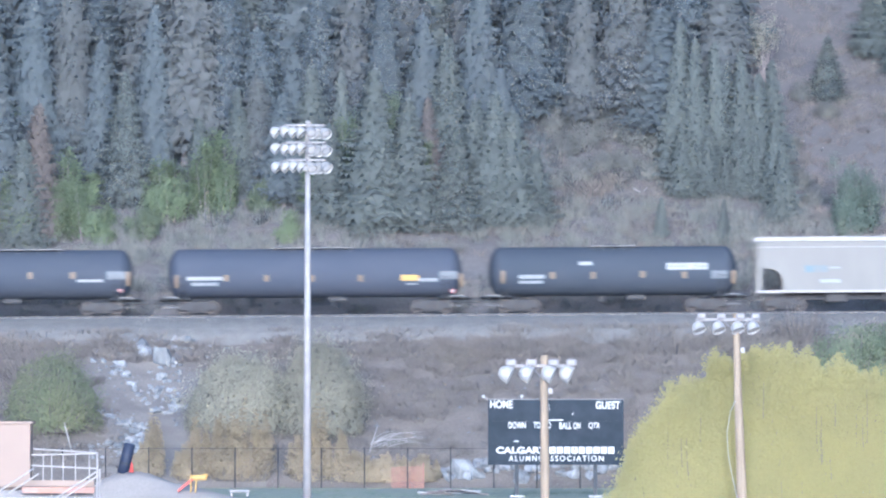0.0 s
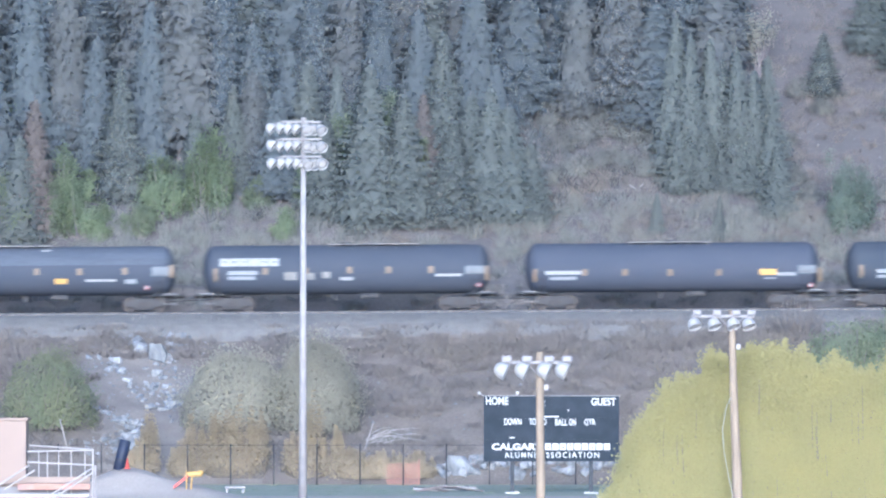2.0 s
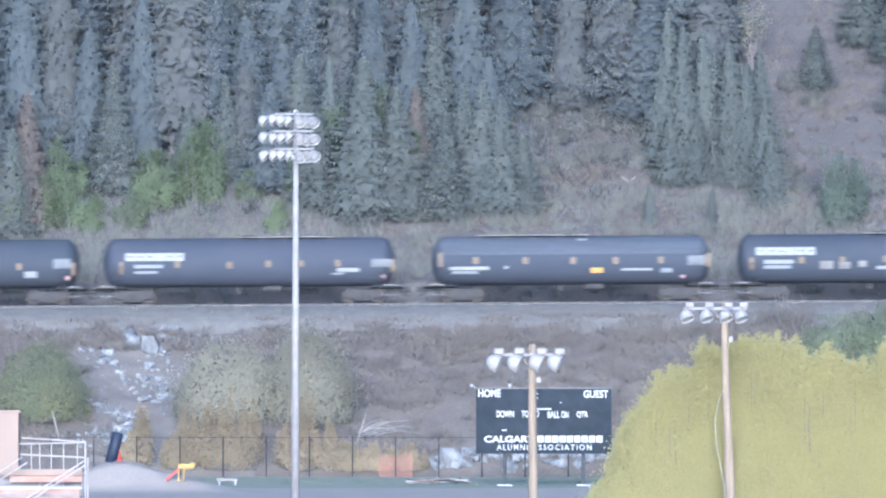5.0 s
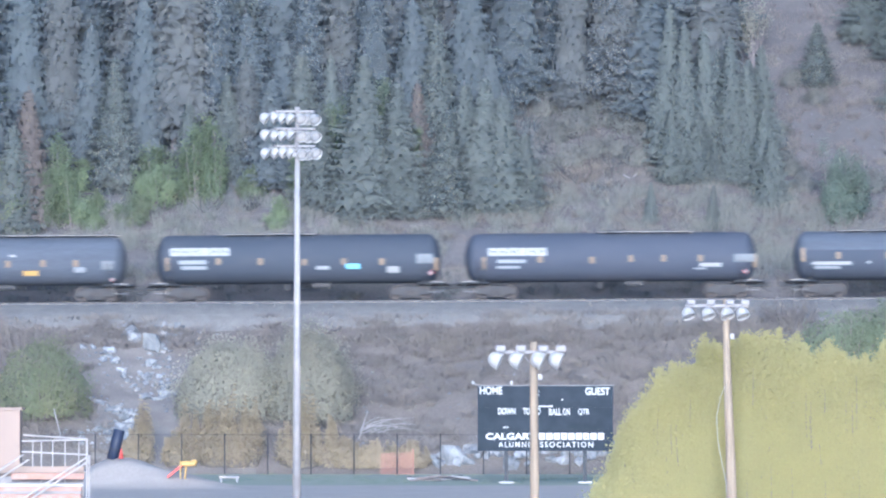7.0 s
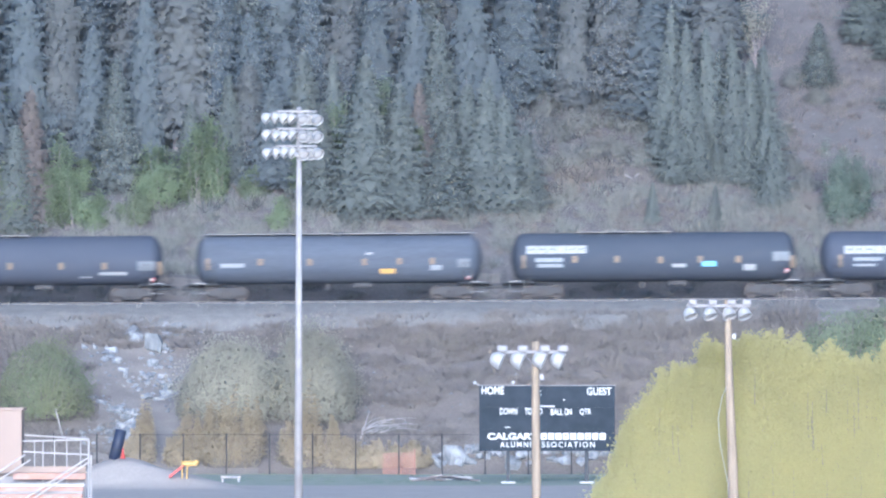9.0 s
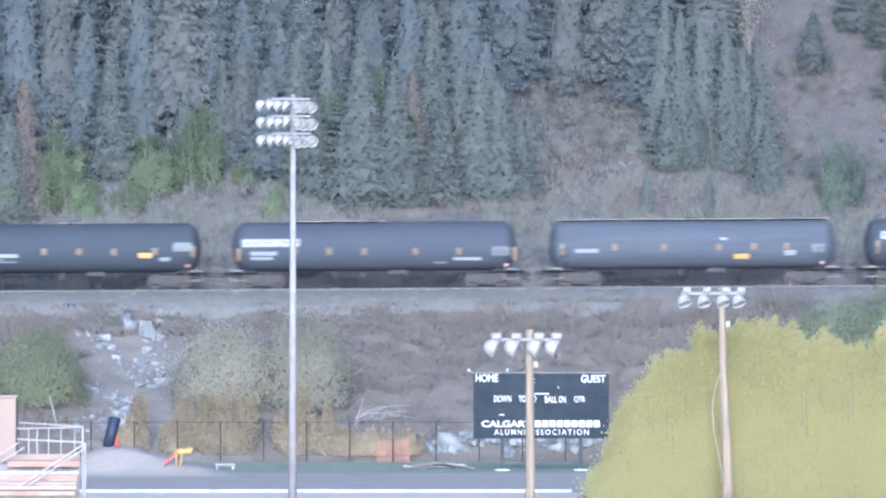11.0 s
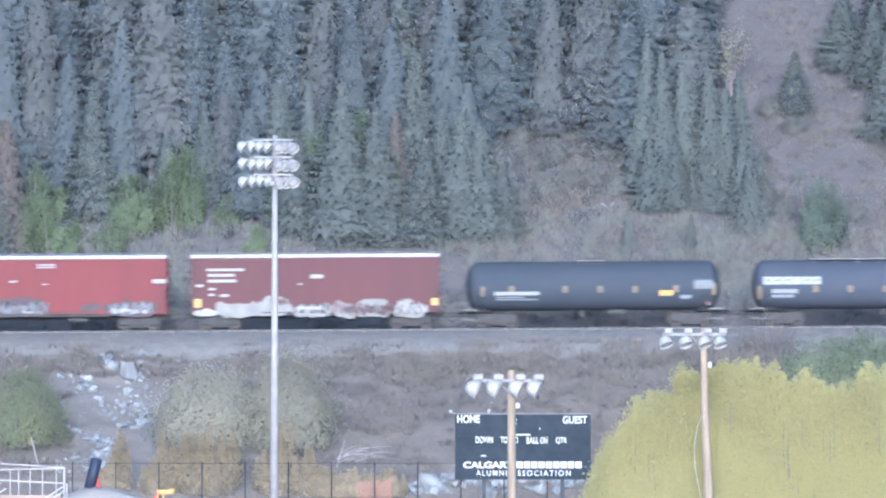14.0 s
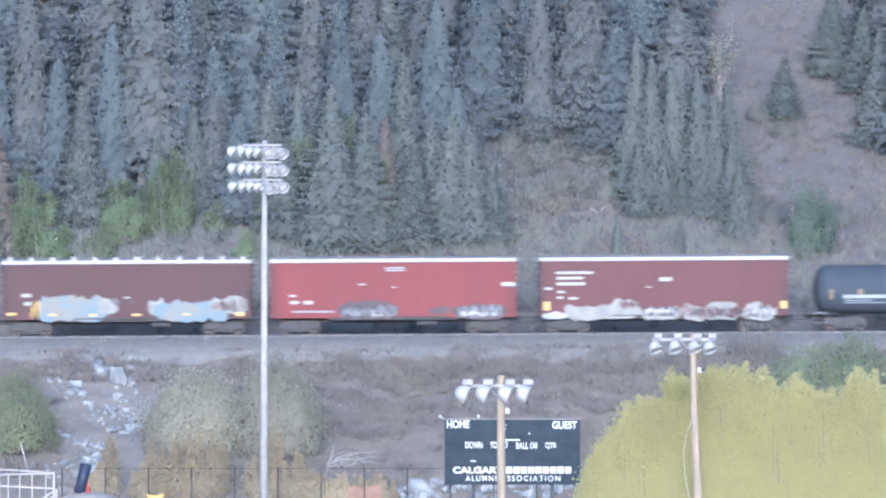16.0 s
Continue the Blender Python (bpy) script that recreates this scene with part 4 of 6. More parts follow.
# ---- scoreboard ----
def lettering(parent, words, x0, z0, x1, z1, y, mat, bold=0.024, spacing=1.0):
    """Words in the built-in font, fitted to a rectangle facing the camera."""
    cu = bpy.data.curves.new("words", "FONT")
    cu.body, cu.extrude, cu.offset = words, 0.012, bold
    cu.space_character = spacing
    tmp = bpy.data.objects.new("words", cu)
    scene.collection.objects.link(tmp)
    me = bpy.data.meshes.new_from_object(tmp.evaluated_get(bpy.context.evaluated_depsgraph_get()))
    bpy.data.objects.remove(tmp)
    co = np.empty(len(me.vertices) * 3)
    me.vertices.foreach_get("co", co)
    co = co.reshape(-1, 3)
    lo, hi = co.min(0), co.max(0)
    out = np.empty_like(co)
    out[:, 0] = x0 + (co[:, 0] - lo[0]) / (hi[0] - lo[0]) * (x1 - x0)
    out[:, 2] = z0 + (co[:, 1] - lo[1]) / (hi[1] - lo[1]) * (z1 - z0)
    out[:, 1] = y - co[:, 2]
    me.vertices.foreach_set("co", out.ravel())
    me.materials.clear()
    me.materials.append(mat)
    me.update()
    return part("lettering", me, None, parent, "white painted lettering")


def scoreboard():
    y = 335.0
    sb = thing("scoreboard", "large black football scoreboard with white lettering on two posts", "scoreboard", m=pose(0, y, 0))
    x0, x1, z0, z1 = 2.337, 9.391, 1.673, 5.067
    # cabinets that make up the board
    third = (z1 - z0) / 3
    for k in range(3):
        for a, b in ((x0, (x0 + x1) / 2 - 0.001), ((x0 + x1) / 2 + 0.001, x1)):
            part("panel", box(fresh(), (a, 0, z0 + k * third + 0.001), (b, 0.25, z0 + (k + 1) * third - 0.001), 0.002), M["board"], sb)
    bm = fresh()
    box(bm, (x0 - 0.04, -0.02, z1), (x1 + 0.04, 0.27, z1 + 0.04), 0.008)
    part("top_trim", bm, M["galvanised"], sb)
    f = -0.003
    W = M["white_paint"]
    lettering(sb, "HOME", 2.454, 4.612, 3.63, 5.029, f, W)
    lettering(sb, "GUEST", 7.936, 4.582, 9.215, 4.979, f, W)
    lettering(sb, "DOWN", 3.41, 3.568, 4.306, 3.912, f, W)
    lettering(sb, "TO", 4.703, 3.568, 5.07, 3.912, f, W)
    lettering(sb, "GO", 5.232, 3.568, 5.614, 3.912, f, W)
    lettering(sb, "BALL", 6.055, 3.539, 6.687, 3.883, f, W)
    lettering(sb, "ON", 6.775, 3.539, 7.142, 3.883, f, W)
    lettering(sb, "QTR", 7.569, 3.524, 8.156, 3.877, f, W)
    lettering(sb, "ALUMNI", 3.424, 1.864, 5.026, 2.158, f, W, 0.016, 1.35)
    lettering(sb, "ASSOCIATION", 5.261, 1.864, 8.347, 2.158, f, W, 0.016, 1.35)
    lettering(sb, "CALGARY", 2.763, 2.26, 5.408, 2.613, f - 0.004, W, 0.04)
    # the sponsor's mark, as letter-sized blocks
    a, b = 5.526, 8.965
    for k in range(9):
        p = a + (b - a) * k / 9
        bm = fresh()
        wdt = (b - a) / 9 * 0.86
        za, zb = 2.26, 2.613
        box(bm, (p, -0.02, za), (p + wdt, 0, zb), 0.02)
        part("letter_block", bm, W, sb)
        if k % 3 != 1:
            part("letter_gap", box(fresh(), (p + wdt * 0.4, -0.024, za + 0.1 * (k % 2 + 1)), (p + wdt * 0.68, 0, za + 0.1 * (k % 2 + 1) + 0.07)), M["board"], sb)
    for u0, v0, u1, v1 in ((5.496, 3.965, 6.261, 4.036), (3.674, 2.878, 3.953, 2.936), (5.496, 4.759, 5.555, 4.818), (5.496, 4.553, 5.555, 4.612), (6.716, 4.289, 6.775, 4.377)):
        part("lamp_strip", box(fresh(), (u0, -0.02, v0), (u1, 0, v1)), W, sb)
    for u in (3.836, 7.921):
        part("post", box(fresh(), (u - 0.1, 0.06, 0), (u + 0.1, 0.26, z0), 0.01), M["dark_steel"], sb)
        part("footing", box(fresh(), (u - 0.36, -0.15, -0.05), (u + 0.36, 0.5, 0.09), 0.02), M["kerb"], sb, "pale concrete footing")
    for u, v in ((2.102, 5.229), (4.1, 5.244)):
        bm = fresh()
        bmesh.ops.create_icosphere(bm, subdivisions=2, radius=0.085, matrix=Matrix.Translation((u, 0.1, v)))
        rod(bm, (u, 0.1, v - 0.02), (max(u, x0 + 0.1), 0.1, z1 - 0.02), 0.02, n=6)
        part("marker_lamp", bm, M["white_paint"], sb)


scoreboard()


# ---- fence at the foot of the embankment ----
def fence():
    y, gap = 370.0, 2.476942230783324
    fe = thing("chain_link_fence", "chain-link fence with thin dark posts along the embankment foot", "fence", m=pose(0, y, 0))
    first = -16.897
    zt = 2.33
    for k in range(-6, 22):
        x = first + gap * k
        bm = fresh()
        rod(bm, (x, 0, hill(x, y) - 0.1), (x, 0, zt), 0.04, n=10)
        bmesh.ops.create_icosphere(bm, subdivisions=1, radius=0.05, matrix=Matrix.Translation((x, 0, zt)))
        part("post", bm, M["dark_steel"], fe)
    a, b = first - 6 * gap, first + 21 * gap
    bm = fresh()
    rod(bm, (a, 0, zt - 0.04), (b, 0, zt - 0.04), 0.012, n=6)
    part("top_rail", bm, M["dark_steel"], fe)
    verts, faces = [], []
    n = int((b - a) / 0.3)
    hgt = zt - 0.1
    for k in range(n):
        x = a + k * 0.3
        for s in (1, -1):
            xa, xb = (x, x + hgt) if s > 0 else (x + hgt, x)
            i = len(verts)
            t = 0.0022
            verts += [(xa - t, s * 0.004, 0.05), (xa + t, s * 0.004, 0.05), (xb + t, s * 0.004, zt - 0.05), (xb - t, s * 0.004, zt - 0.05)]
            faces.append((i, i + 1, i + 2, i + 3))
    part("wire_mesh", mesh_of("wire_mesh", verts, faces, M["galvanised"]), None, fe, "fine steel wire mesh", kind="stuff")
    # a stretch of orange netting tied behind it
    net = thing("safety_net", "torn orange plastic safety netting beside the fence", "safety net", m=pose(0, y + 0.5, 0))
    xa, xb, za, zb = -2.954, -1.136, 0.05, 1.389
    bm = fresh()
    for i in range(15):
        x = xa + (xb - xa) * i / 14
        box(bm, (x - 0.014, -0.005, za), (x + 0.014, 0.005, zb - 0.25 * (1 - i / 14)))
    for i in range(12):
        z = za + (zb - za - 0.2) * i / 11
        box(bm, (xa, -0.008, z - 0.016), (xb, 0.002, z + 0.016))
    part("netting", bm, M["orange_net"], net)
    part("stake", box(fresh(), (xb - 0.03, -0.05, 0), (xb + 0.04, 0.04, zb + 0.1), 0.008), M["orange_net"], net)


fence()


# ---- stand with railings, and the building beside it ----
def press_box():
    y = 222.0
    b = thing("field_building", "small cream-painted field building with a flat coping", "building", m=pose(0, y, 0))
    x1, zt = -14.219, 4.096
    part("wall", box(fresh(), (x1 - 9, 0, 0), (x1, 1.3, zt), 0.01), M["cream_wall"], b)
    part("coping", box(fresh(), (x1 - 9.1, -0.08, zt), (x1 + 0.08, 1.4, zt + 0.1), 0.015), M["cream_wall"], b)


def bleachers():
    y = 220.0
    st = thing("bleacher", "aluminium bleacher with worn orange planks and a pale tube railing", "bleacher", m=pose(0, y, 0))
    s = 220 / 11397.520559481134
    P = M["pale_rail"]

    def at(u, v, d=0.0):
        return (-15.133115935160205 + u * s, d, 18.598 - v * s)

    # railing round the top platform
    for a, b in (((56, 795, 1.2), (173, 802)), ((56, 805.5), (172, 803)), ((56, 824), (172, 829.5))):
        part("rail", rod(fresh(), at(*a), at(*b), 0.028, n=8), P, st)
    for u, v0, v1, d in ((172.5, 801, 884, 0), (92, 803, 860, 0), (112, 803, 860, 0), (134, 803, 858, 0), (155, 803, 850, 1.2), (73, 804, 862, 1.2), (176, 830, 890, 0.3)):
        part("railing_post", rod(fresh(), at(u, v0, d), at(u, v1 + 40, d), 0.032 if u in (172.5, 176) else 0.02, n=8), P, st)
    # sloping stair rails
    for (u0, v0), (u1, v1), d in (((-14, 880), (64, 829), -1.2), ((20, 872), (73, 838), -1.2), ((66, 906), (178, 833), -2.0), ((80, 906), (179, 841), -2.0)):
        part("stair_rail", rod(fresh(), at(u0, v0, d), at(u1, v1, d), 0.028, n=8), P, st)
    # seat and foot planks, tier by tier
    for k, (u0, u1, v, thick, mat) in enumerate(((40, 168, 862, 11, "seat_orange"), (0, 167, 881, 4, "white_paint"), (-10, 166, 886, 7, "seat_orange"), (-20, 166, 898, 7, "seat_orange"), (-20, 166, 906, 5, "white_paint"), (-40, 166, 914, 8, "seat_orange"))):
        a, b = at(u0, v + thick, -0.4 * k), at(u1, v, -0.4 * k)
        part("plank", box(fresh(), (a[0], a[1] - 0.3, a[2]), (b[0], b[1], b[2]), 0.008), M[mat], st)
    for k, (u1, v0, v1, mat) in enumerate(((168, 850, 861, "cream_wall"), (166, 893, 897, "pale_metal"), (166, 922, 936, "pale_metal"))):
        a, b = at(-40, v1), at(u1, v0)
        part("riser_board", box(fresh(), (a[0], -0.25 - 0.8 * k, a[2]), (b[0], -0.2 - 0.8 * k, b[2]), 0.005), M[mat], st)
    a, b = at(-40, 940, 0.3), at(166, 868, 0.4)
    part("riser", box(fresh(), (a[0], 0.3, a[2]), (b[0], 0.36, b[2])), M["galvanised"], st)
    for u in (-30, 20, 70, 120, 162):
        a = at(u, 868, 0.4)
        part("leg", rod(fresh(), (a[0], 0.45, 0.03), (a[0], 0.45, a[2]), 0.04, n=8), M["galvanised"], st)
        part("leg", rod(fresh(), (a[0], -2.2, 0.03), (a[0], -2.2, at(u, 926)[2]), 0.04, n=8), M["galvanised"], st)
    a = at(150, 855)
    part("platform", box(fresh(), (at(-20, 0)[0], 0.2, at(0, 862)[2]), (at(174, 0)[0], 1.4, at(0, 858)[2]), 0.01), P, st)
    a = at(143, 895)
    part("timber_post", box(fresh(), (a[0], -0.5, 0.03), (a[0] + 0.16, -0.34, at(143, 893)[2]), 0.01), M["pole_wood"], st)


press_box()
bleachers()


# ---- loose things on the field ----
def loose_things():
    # leaning padded roll with a cone beside it
    roll = thing("padded_roll", "dark navy padded roll leaning beside a traffic cone", "pad", m=pose(-15.82, 318, hill(-15.82, 318) - 0.08, 0, 14, 0))
    part("roll", spun(fresh(), [(0.22, 0), (0.28, 0.03), (0.28, 1.5), (0.22, 1.54)], Matrix.Identity(4), 20), M["navy"], roll, smooth=True)
    part("strap", spun(fresh(), [(0.282, 0.5), (0.286, 0.5), (0.286, 0.56), (0.282, 0.56)], Matrix.Identity(4), 20), M["dark_steel"], roll)
    x = -15.339
    cone = thing("traffic_cone", "orange-red plastic traffic cone on the gravel heap", "traffic cone", m=pose(x, 317.4, hill(x, 317.4)))
    part("base", box(fresh(), (-0.14, -0.14, 0), (0.14, 0.14, 0.04), 0.01), M["mark_red"], cone)
    part("cone", spun(fresh(), [(0.11, 0.04), (0.025, 0.5), (0.018, 0.52)], Matrix.Identity(4), 16), M["mark_red"], cone, smooth=True)
    # yellow and red water-barrier pieces
    x = -12.105
    g = hill(x, 315)
    slide = thing("toy_slide", "small yellow and red plastic slide on the gravel", "slide", m=pose(x, 315, g))
    bm = fresh()
    box(bm, (-0.2, -0.25, 0.62), (0.55, 0.25, 0.86), 0.07)
    box(bm, (0.3, -0.22, 0.72), (0.62, 0.22, 0.92), 0.08)
    part("deck", bm, M["mark_yellow"], slide)
    bm = fresh()
    for q in (-0.2, 0.2):
        rod(bm, (-0.22, q, 0), (-0.22, q, 0.9), 0.03, n=6)
        rod(bm, (0.0, q, 0), (0.05, q, 0.66), 0.035, n=6)
    part("frame", bm, M["mark_yellow"], slide)
    bm = fresh()
    v = [bm.verts.new(p) for p in ((-0.85, -0.22, 0.02), (-0.85, 0.22, 0.02), (-0.12, 0.22, 0.6), (-0.12, -0.22, 0.6), (-0.85, -0.22, 0.16), (-0.85, 0.22, 0.16), (-0.12, 0.22, 0.74), (-0.12, -0.22, 0.74))]
    for f in ((0, 1, 2, 3), (0, 3, 7, 4), (1, 5, 6, 2), (4, 5, 1, 0), (3, 2, 6, 7)):
        bm.faces.new([v[k] for k in f])
    part("chute", bm, M["mark_red"], slide, "red plastic chute")
    # low pale bench
    x = -10.676
    bench = thing("bench", "low pale bench at the edge of the turf", "bench", m=pose(x, 338, 0))
    part("seat", box(fresh(), (-0.55, -0.2, 0.2), (0.55, 0.2, 0.36), 0.05), M["pale_metal"], bench)
    for q in (-0.42, 0.42):
        part("leg", box(fresh(), (q - 0.06, -0.18, 0), (q + 0.06, 0.18, 0.22), 0.01), M["galvanised"], bench)
    # heap of boards and branches
    rnd = random.Random(8)
    heap = thing("debris_heap", "low heap of weathered boards and branches on the turf", "debris", m=pose(0.48, 342, 0))
    for k in range(16):
        a = rnd.uniform(-0.35, 0.35)
        cx, cy, cz = rnd.uniform(-1.2, 1.1), rnd.uniform(-0.5, 0.5), rnd.uniform(0.05, 0.3)
        ln = rnd.uniform(0.4, 1.0)
        part("board", rod(fresh(), (cx - ln, cy, max(0.05, cz - a * 0.3)), (cx + ln, cy + rnd.uniform(-0.4, 0.4), max(0.05, cz + a * 0.3)), rnd.uniform(0.03, 0.06), n=6), M["pale_bark" if k % 3 == 0 else "dark_steel" if k % 3 == 1 else "bark"], heap)
    # leaning stake on the bank
    x = -21.641
    st = part("stake", rod(fresh(), (0, 0, -0.3), (-0.5, 0, 1.6), 0.04, n=8), M["pale_bark"])
    st.matrix_basis = pose(x, 376.5, hill(x, 376.5))
    tagged(st, "leaning pale wooden stake on the bank", "stake")


loose_things()

# ---- vegetation ----
def strips_to_mesh(name, tris, mat, normals=None):
    """Loose triangles or quads, an array of corners n x k x 3, as one mesh; normals: one a face, set to even out the
    shading.
    """
    a = np.asarray(tris, dtype=float)
    n, k = a.shape[:2]
    if normals is not None:
        v = np.asarray(normals, dtype=float)
        turned = np.einsum("ij,ij->i", np.cross(a[:, 1] - a[:, 0], a[:, 2] - a[:, 0]), v) < 0
        a = np.where(turned[:, None, None], a[:, ::-1], a)
    me = bpy.data.meshes.new(name)
    me.vertices.add(n * k)
    me.vertices.foreach_set("co", a.reshape(-1))
    me.loops.add(n * k)
    me.loops.foreach_set("vertex_index", np.arange(n * k, dtype=np.int32))
    me.polygons.add(n)
    me.polygons.foreach_set("loop_start", np.arange(0, n * k, k, dtype=np.int32))
    me.materials.append(mat)
    me.update(calc_edges=True)
    if normals is not None:
        v = np.asarray(normals, dtype=float)
        v = v / np.linalg.norm(v, axis=1)[:, None]
        flat = np.cross(a[:, 1] - a[:, 0], a[:, 2] - a[:, 0])
        v = v + 0.5 * flat / (np.linalg.norm(flat, axis=1)[:, None] + 1e-9)
        v = v / np.linalg.norm(v, axis=1)[:, None]
        me.polygons.foreach_set("use_smooth", [True] * n)
        me.normals_split_custom_set(np.repeat(v, k, axis=0).tolist())
    return me


def outward(tris, middle, up, jitter, seed):
    """Normals away from a point or upright axis, with some scatter."""
    c = np.asarray(tris, dtype=float).mean(axis=1)
    v = c - np.asarray(middle)
    v[:, 2] = v[:, 2] * up[0] + up[1]
    v /= np.linalg.norm(v, axis=1)[:, None] + 1e-6
    return v + np.random.RandomState(seed).normal(0, jitter, v.shape)


def trunk_mesh(h, r, mat, seed, dead=0):
    """A tapered, slightly bent trunk with, on bare ones, stubs of limbs."""
    rnd = random.Random(seed)
    verts, faces, n = [], [], 8
    levels = 9
    bend = [rnd.uniform(-0.02, 0.02) * h for _ in range(2)]

    def centre(t):
        return bend[0] * math.sin(t * 3), bend[1] * math.sin(t * 2.4)

    for k in range(levels + 1):
        t = k / levels
        cx, cy = centre(t)
        rr = r * (1 - 0.93 * t) * (1.25 if k == 0 else 1)
        verts += [(cx + rr * math.cos(2 * math.pi * i / n), cy + rr * math.sin(2 * math.pi * i / n), h * t - (0.5 if k == 0 else 0)) for i in range(n)]
    for k in range(levels):
        for i in range(n):
            faces.append((k * n + i, k * n + (i + 1) % n, k * n + n + (i + 1) % n, k * n + n + i))
    for _ in range(dead):
        t = rnd.uniform(0.15, 0.8)
        cx, cy = centre(t)
        a, ln = rnd.uniform(0, 6.28), rnd.uniform(0.08, 0.17) * h * (1.1 - t)
        b = len(verts)
        rr = r * 0.22
        d = (math.cos(a), math.sin(a))
        for q, s in ((0, 1), (1, 0.15)):
            x, y, z = cx + d[0] * ln * q, cy + d[1] * ln * q, h * t + ln * 0.12 * q
            verts += [(x - d[1] * rr * s, y + d[0] * rr * s, z), (x + d[1] * rr * s, y - d[0] * rr * s, z), (x, y, z + rr * 1.4 * s)]
        faces += [(b, b + 1, b + 4, b + 3), (b + 1, b + 2, b + 5, b + 4), (b + 2, b, b + 3, b + 5)]
    return mesh_of("trunk", verts, faces, mat, smooth=True)


def conifer_crown(mat, seed, tiers=30, boughs=9, start=0.04, gap=0.0, power=0.85, droop=0.3, ragged=0.2, core=0.6, tuft=0.13, spread=0.26, tufts=2, clump=0.0):
    """The needled crown of a tree 10 m high and 2 m in radius: tiers of drooping boughs, each a ridged spray with a
    toothed hem, tufts along the hems, and close foliage round the trunk."""
    g = np.random.RandomState(seed)
    tris, lie = [], []

    def add(face, normal):
        tris.append(face)
        lie.append(normal)

    phase = g.uniform(0, 6.28)
    for i in range(tiers):
        t = start + (0.97 - start) * (i + g.uniform(-0.35, 0.35)) / tiers
        t = min(0.97, max(start, t))
        reach = 2.0 * (1 - t) ** power * g.uniform(1 - ragged, 1.08) + 0.12
        reach *= 1 + clump * (math.sin(11 * t + phase) + 0.6 * math.sin(29 * t + 2 * phase))
        if t < start + 0.12:
            reach *= 0.7 + 2.5 * (t - start)
        n = max(5, round(boughs * (1 - 0.35 * t)))
        turn = g.uniform(0, 6.28)
        for j in range(n):
            if g.uniform() < gap:
                continue
            a = turn + (j + g.uniform(-0.3, 0.3)) * 2 * math.pi / n
            ln = reach * g.uniform(0.72, 1.12)
            d, side = np.array((math.cos(a), math.sin(a), 0.0)), np.array((-math.sin(a), math.cos(a), 0.0))
            z0 = 10 * t + g.uniform(-0.12, 0.12)
            fall = droop * g.uniform(0.7, 1.3) * (1.25 - t)
            # shading normals lean to the camera side, so the crown shows less shade
            facing = d * 0.5 + np.array((0, -0.7, 0.4)) + g.normal(0, 0.12, 3)
            m = 3 + int(ln * 2.4)
            ridge = [d * ln * q + np.array((0, 0, z0 - ln * (fall * q - 0.2 * q * q))) for q in np.linspace(0.12, 1, m + 1)]
            for k in range(m):
                w = (0.1 + spread * ln) * (1 - 0.75 * (k + 0.5) / m) ** 0.8
                for q in (-1, 1):
                    hem = (ridge[k] + ridge[k + 1]) / 2 + side * q * w * g.uniform(0.75, 1.2) + d * w * 0.4 - np.array((0, 0, w * g.uniform(0.7, 1.2)))
                    add((ridge[k], ridge[k + 1], hem), facing + side * q * 0.15)
                    # tufts that hang from the hem
                    for _ in range(tufts):
                        p = ridge[k] + (hem - ridge[k]) * g.uniform(0.45, 1.0)
                        e = tuft * g.uniform(0.6, 1.4)
                        add((p - side * e * 0.5, p + side * e * 0.5 + d * e * 0.3, p + d * e * g.uniform(0.2, 0.9) + side * q * e * 0.4 - np.array((0, 0, e * g.uniform(0.5, 1.3)))), facing + side * q * 0.15)
            tip = ridge[-1] + d * 0.16 + np.array((0, 0, 0.03))
            add((ridge[-2] - side * 0.09, ridge[-2] + side * 0.09, tip), facing)
    # close inner foliage, hanging like shingles
    rings, cols = 32, 15
    for i in range(rings):
        t = start + 0.02 + (0.93 - start) * i / rings
        r = core * 2.0 * (1 - t) ** power * (1 if i else 0.7)
        for j in range(cols):
            a = 2 * math.pi * (j + 0.5 * (i % 2) + g.uniform(-0.3, 0.3)) / cols
            d, side = np.array((math.cos(a), math.sin(a), 0.0)), np.array((-math.sin(a), math.cos(a), 0.0))
            p = d * r * g.uniform(0.75, 1.15) + np.array((0, 0, 10 * t + g.uniform(-0.2, 0.5)))
            e = (0.14 + 4.4 * r / cols) * g.uniform(0.6, 1.2)
            v = 0.5 * d + np.array((0, -0.7, 0.3)) + g.normal(0, 0.1, 3)
            add((p - side * e * 0.6 + d * 0.05, p + side * e * 0.6, p + d * e * 0.35 - np.array((0, 0, 0.3 + e * g.uniform(0.7, 1.2)))), v)
    # and a closed inner skin, added to mask the dark hollow of the crown
    skin = []
    for i in range(15):
        t = start + 0.03 + (0.93 - start) * i / 14
        skin.append([np.array((math.cos(a) * q, math.sin(a) * q, 10 * t)) for a, q in
                     [(2 * math.pi * (j + 0.5 * (i % 2)) / 9, core * 1.75 * (1 - t) ** power * g.uniform(0.85, 1.1)) for j in range(9)]])
    for i in range(14):
        for j in range(9):
            p, q, r, u = skin[i][j], skin[i][(j + 1) % 9], skin[i + 1][j], skin[i + 1][(j + 1) % 9]
            v = p * np.array((1, 1, 0))
            v = 0.5 * v / (np.linalg.norm(v) + 1e-6) + np.array((0, -0.7, 0.3))
            add((p, q, r), v)
            add((q, u, r), v)
    for k in range(10):
        z, a = 9.1 + k * 0.1, k * 2.4
        e = 0.22 * (1 - k / 11)
        add(((0, 0, z), (0, 0, z + 0.16), (e * math.cos(a), e * math.sin(a), z - 0.02)), (math.cos(a), math.sin(a), 0.4))
    return strips_to_mesh("crown", tris, mat, lie)


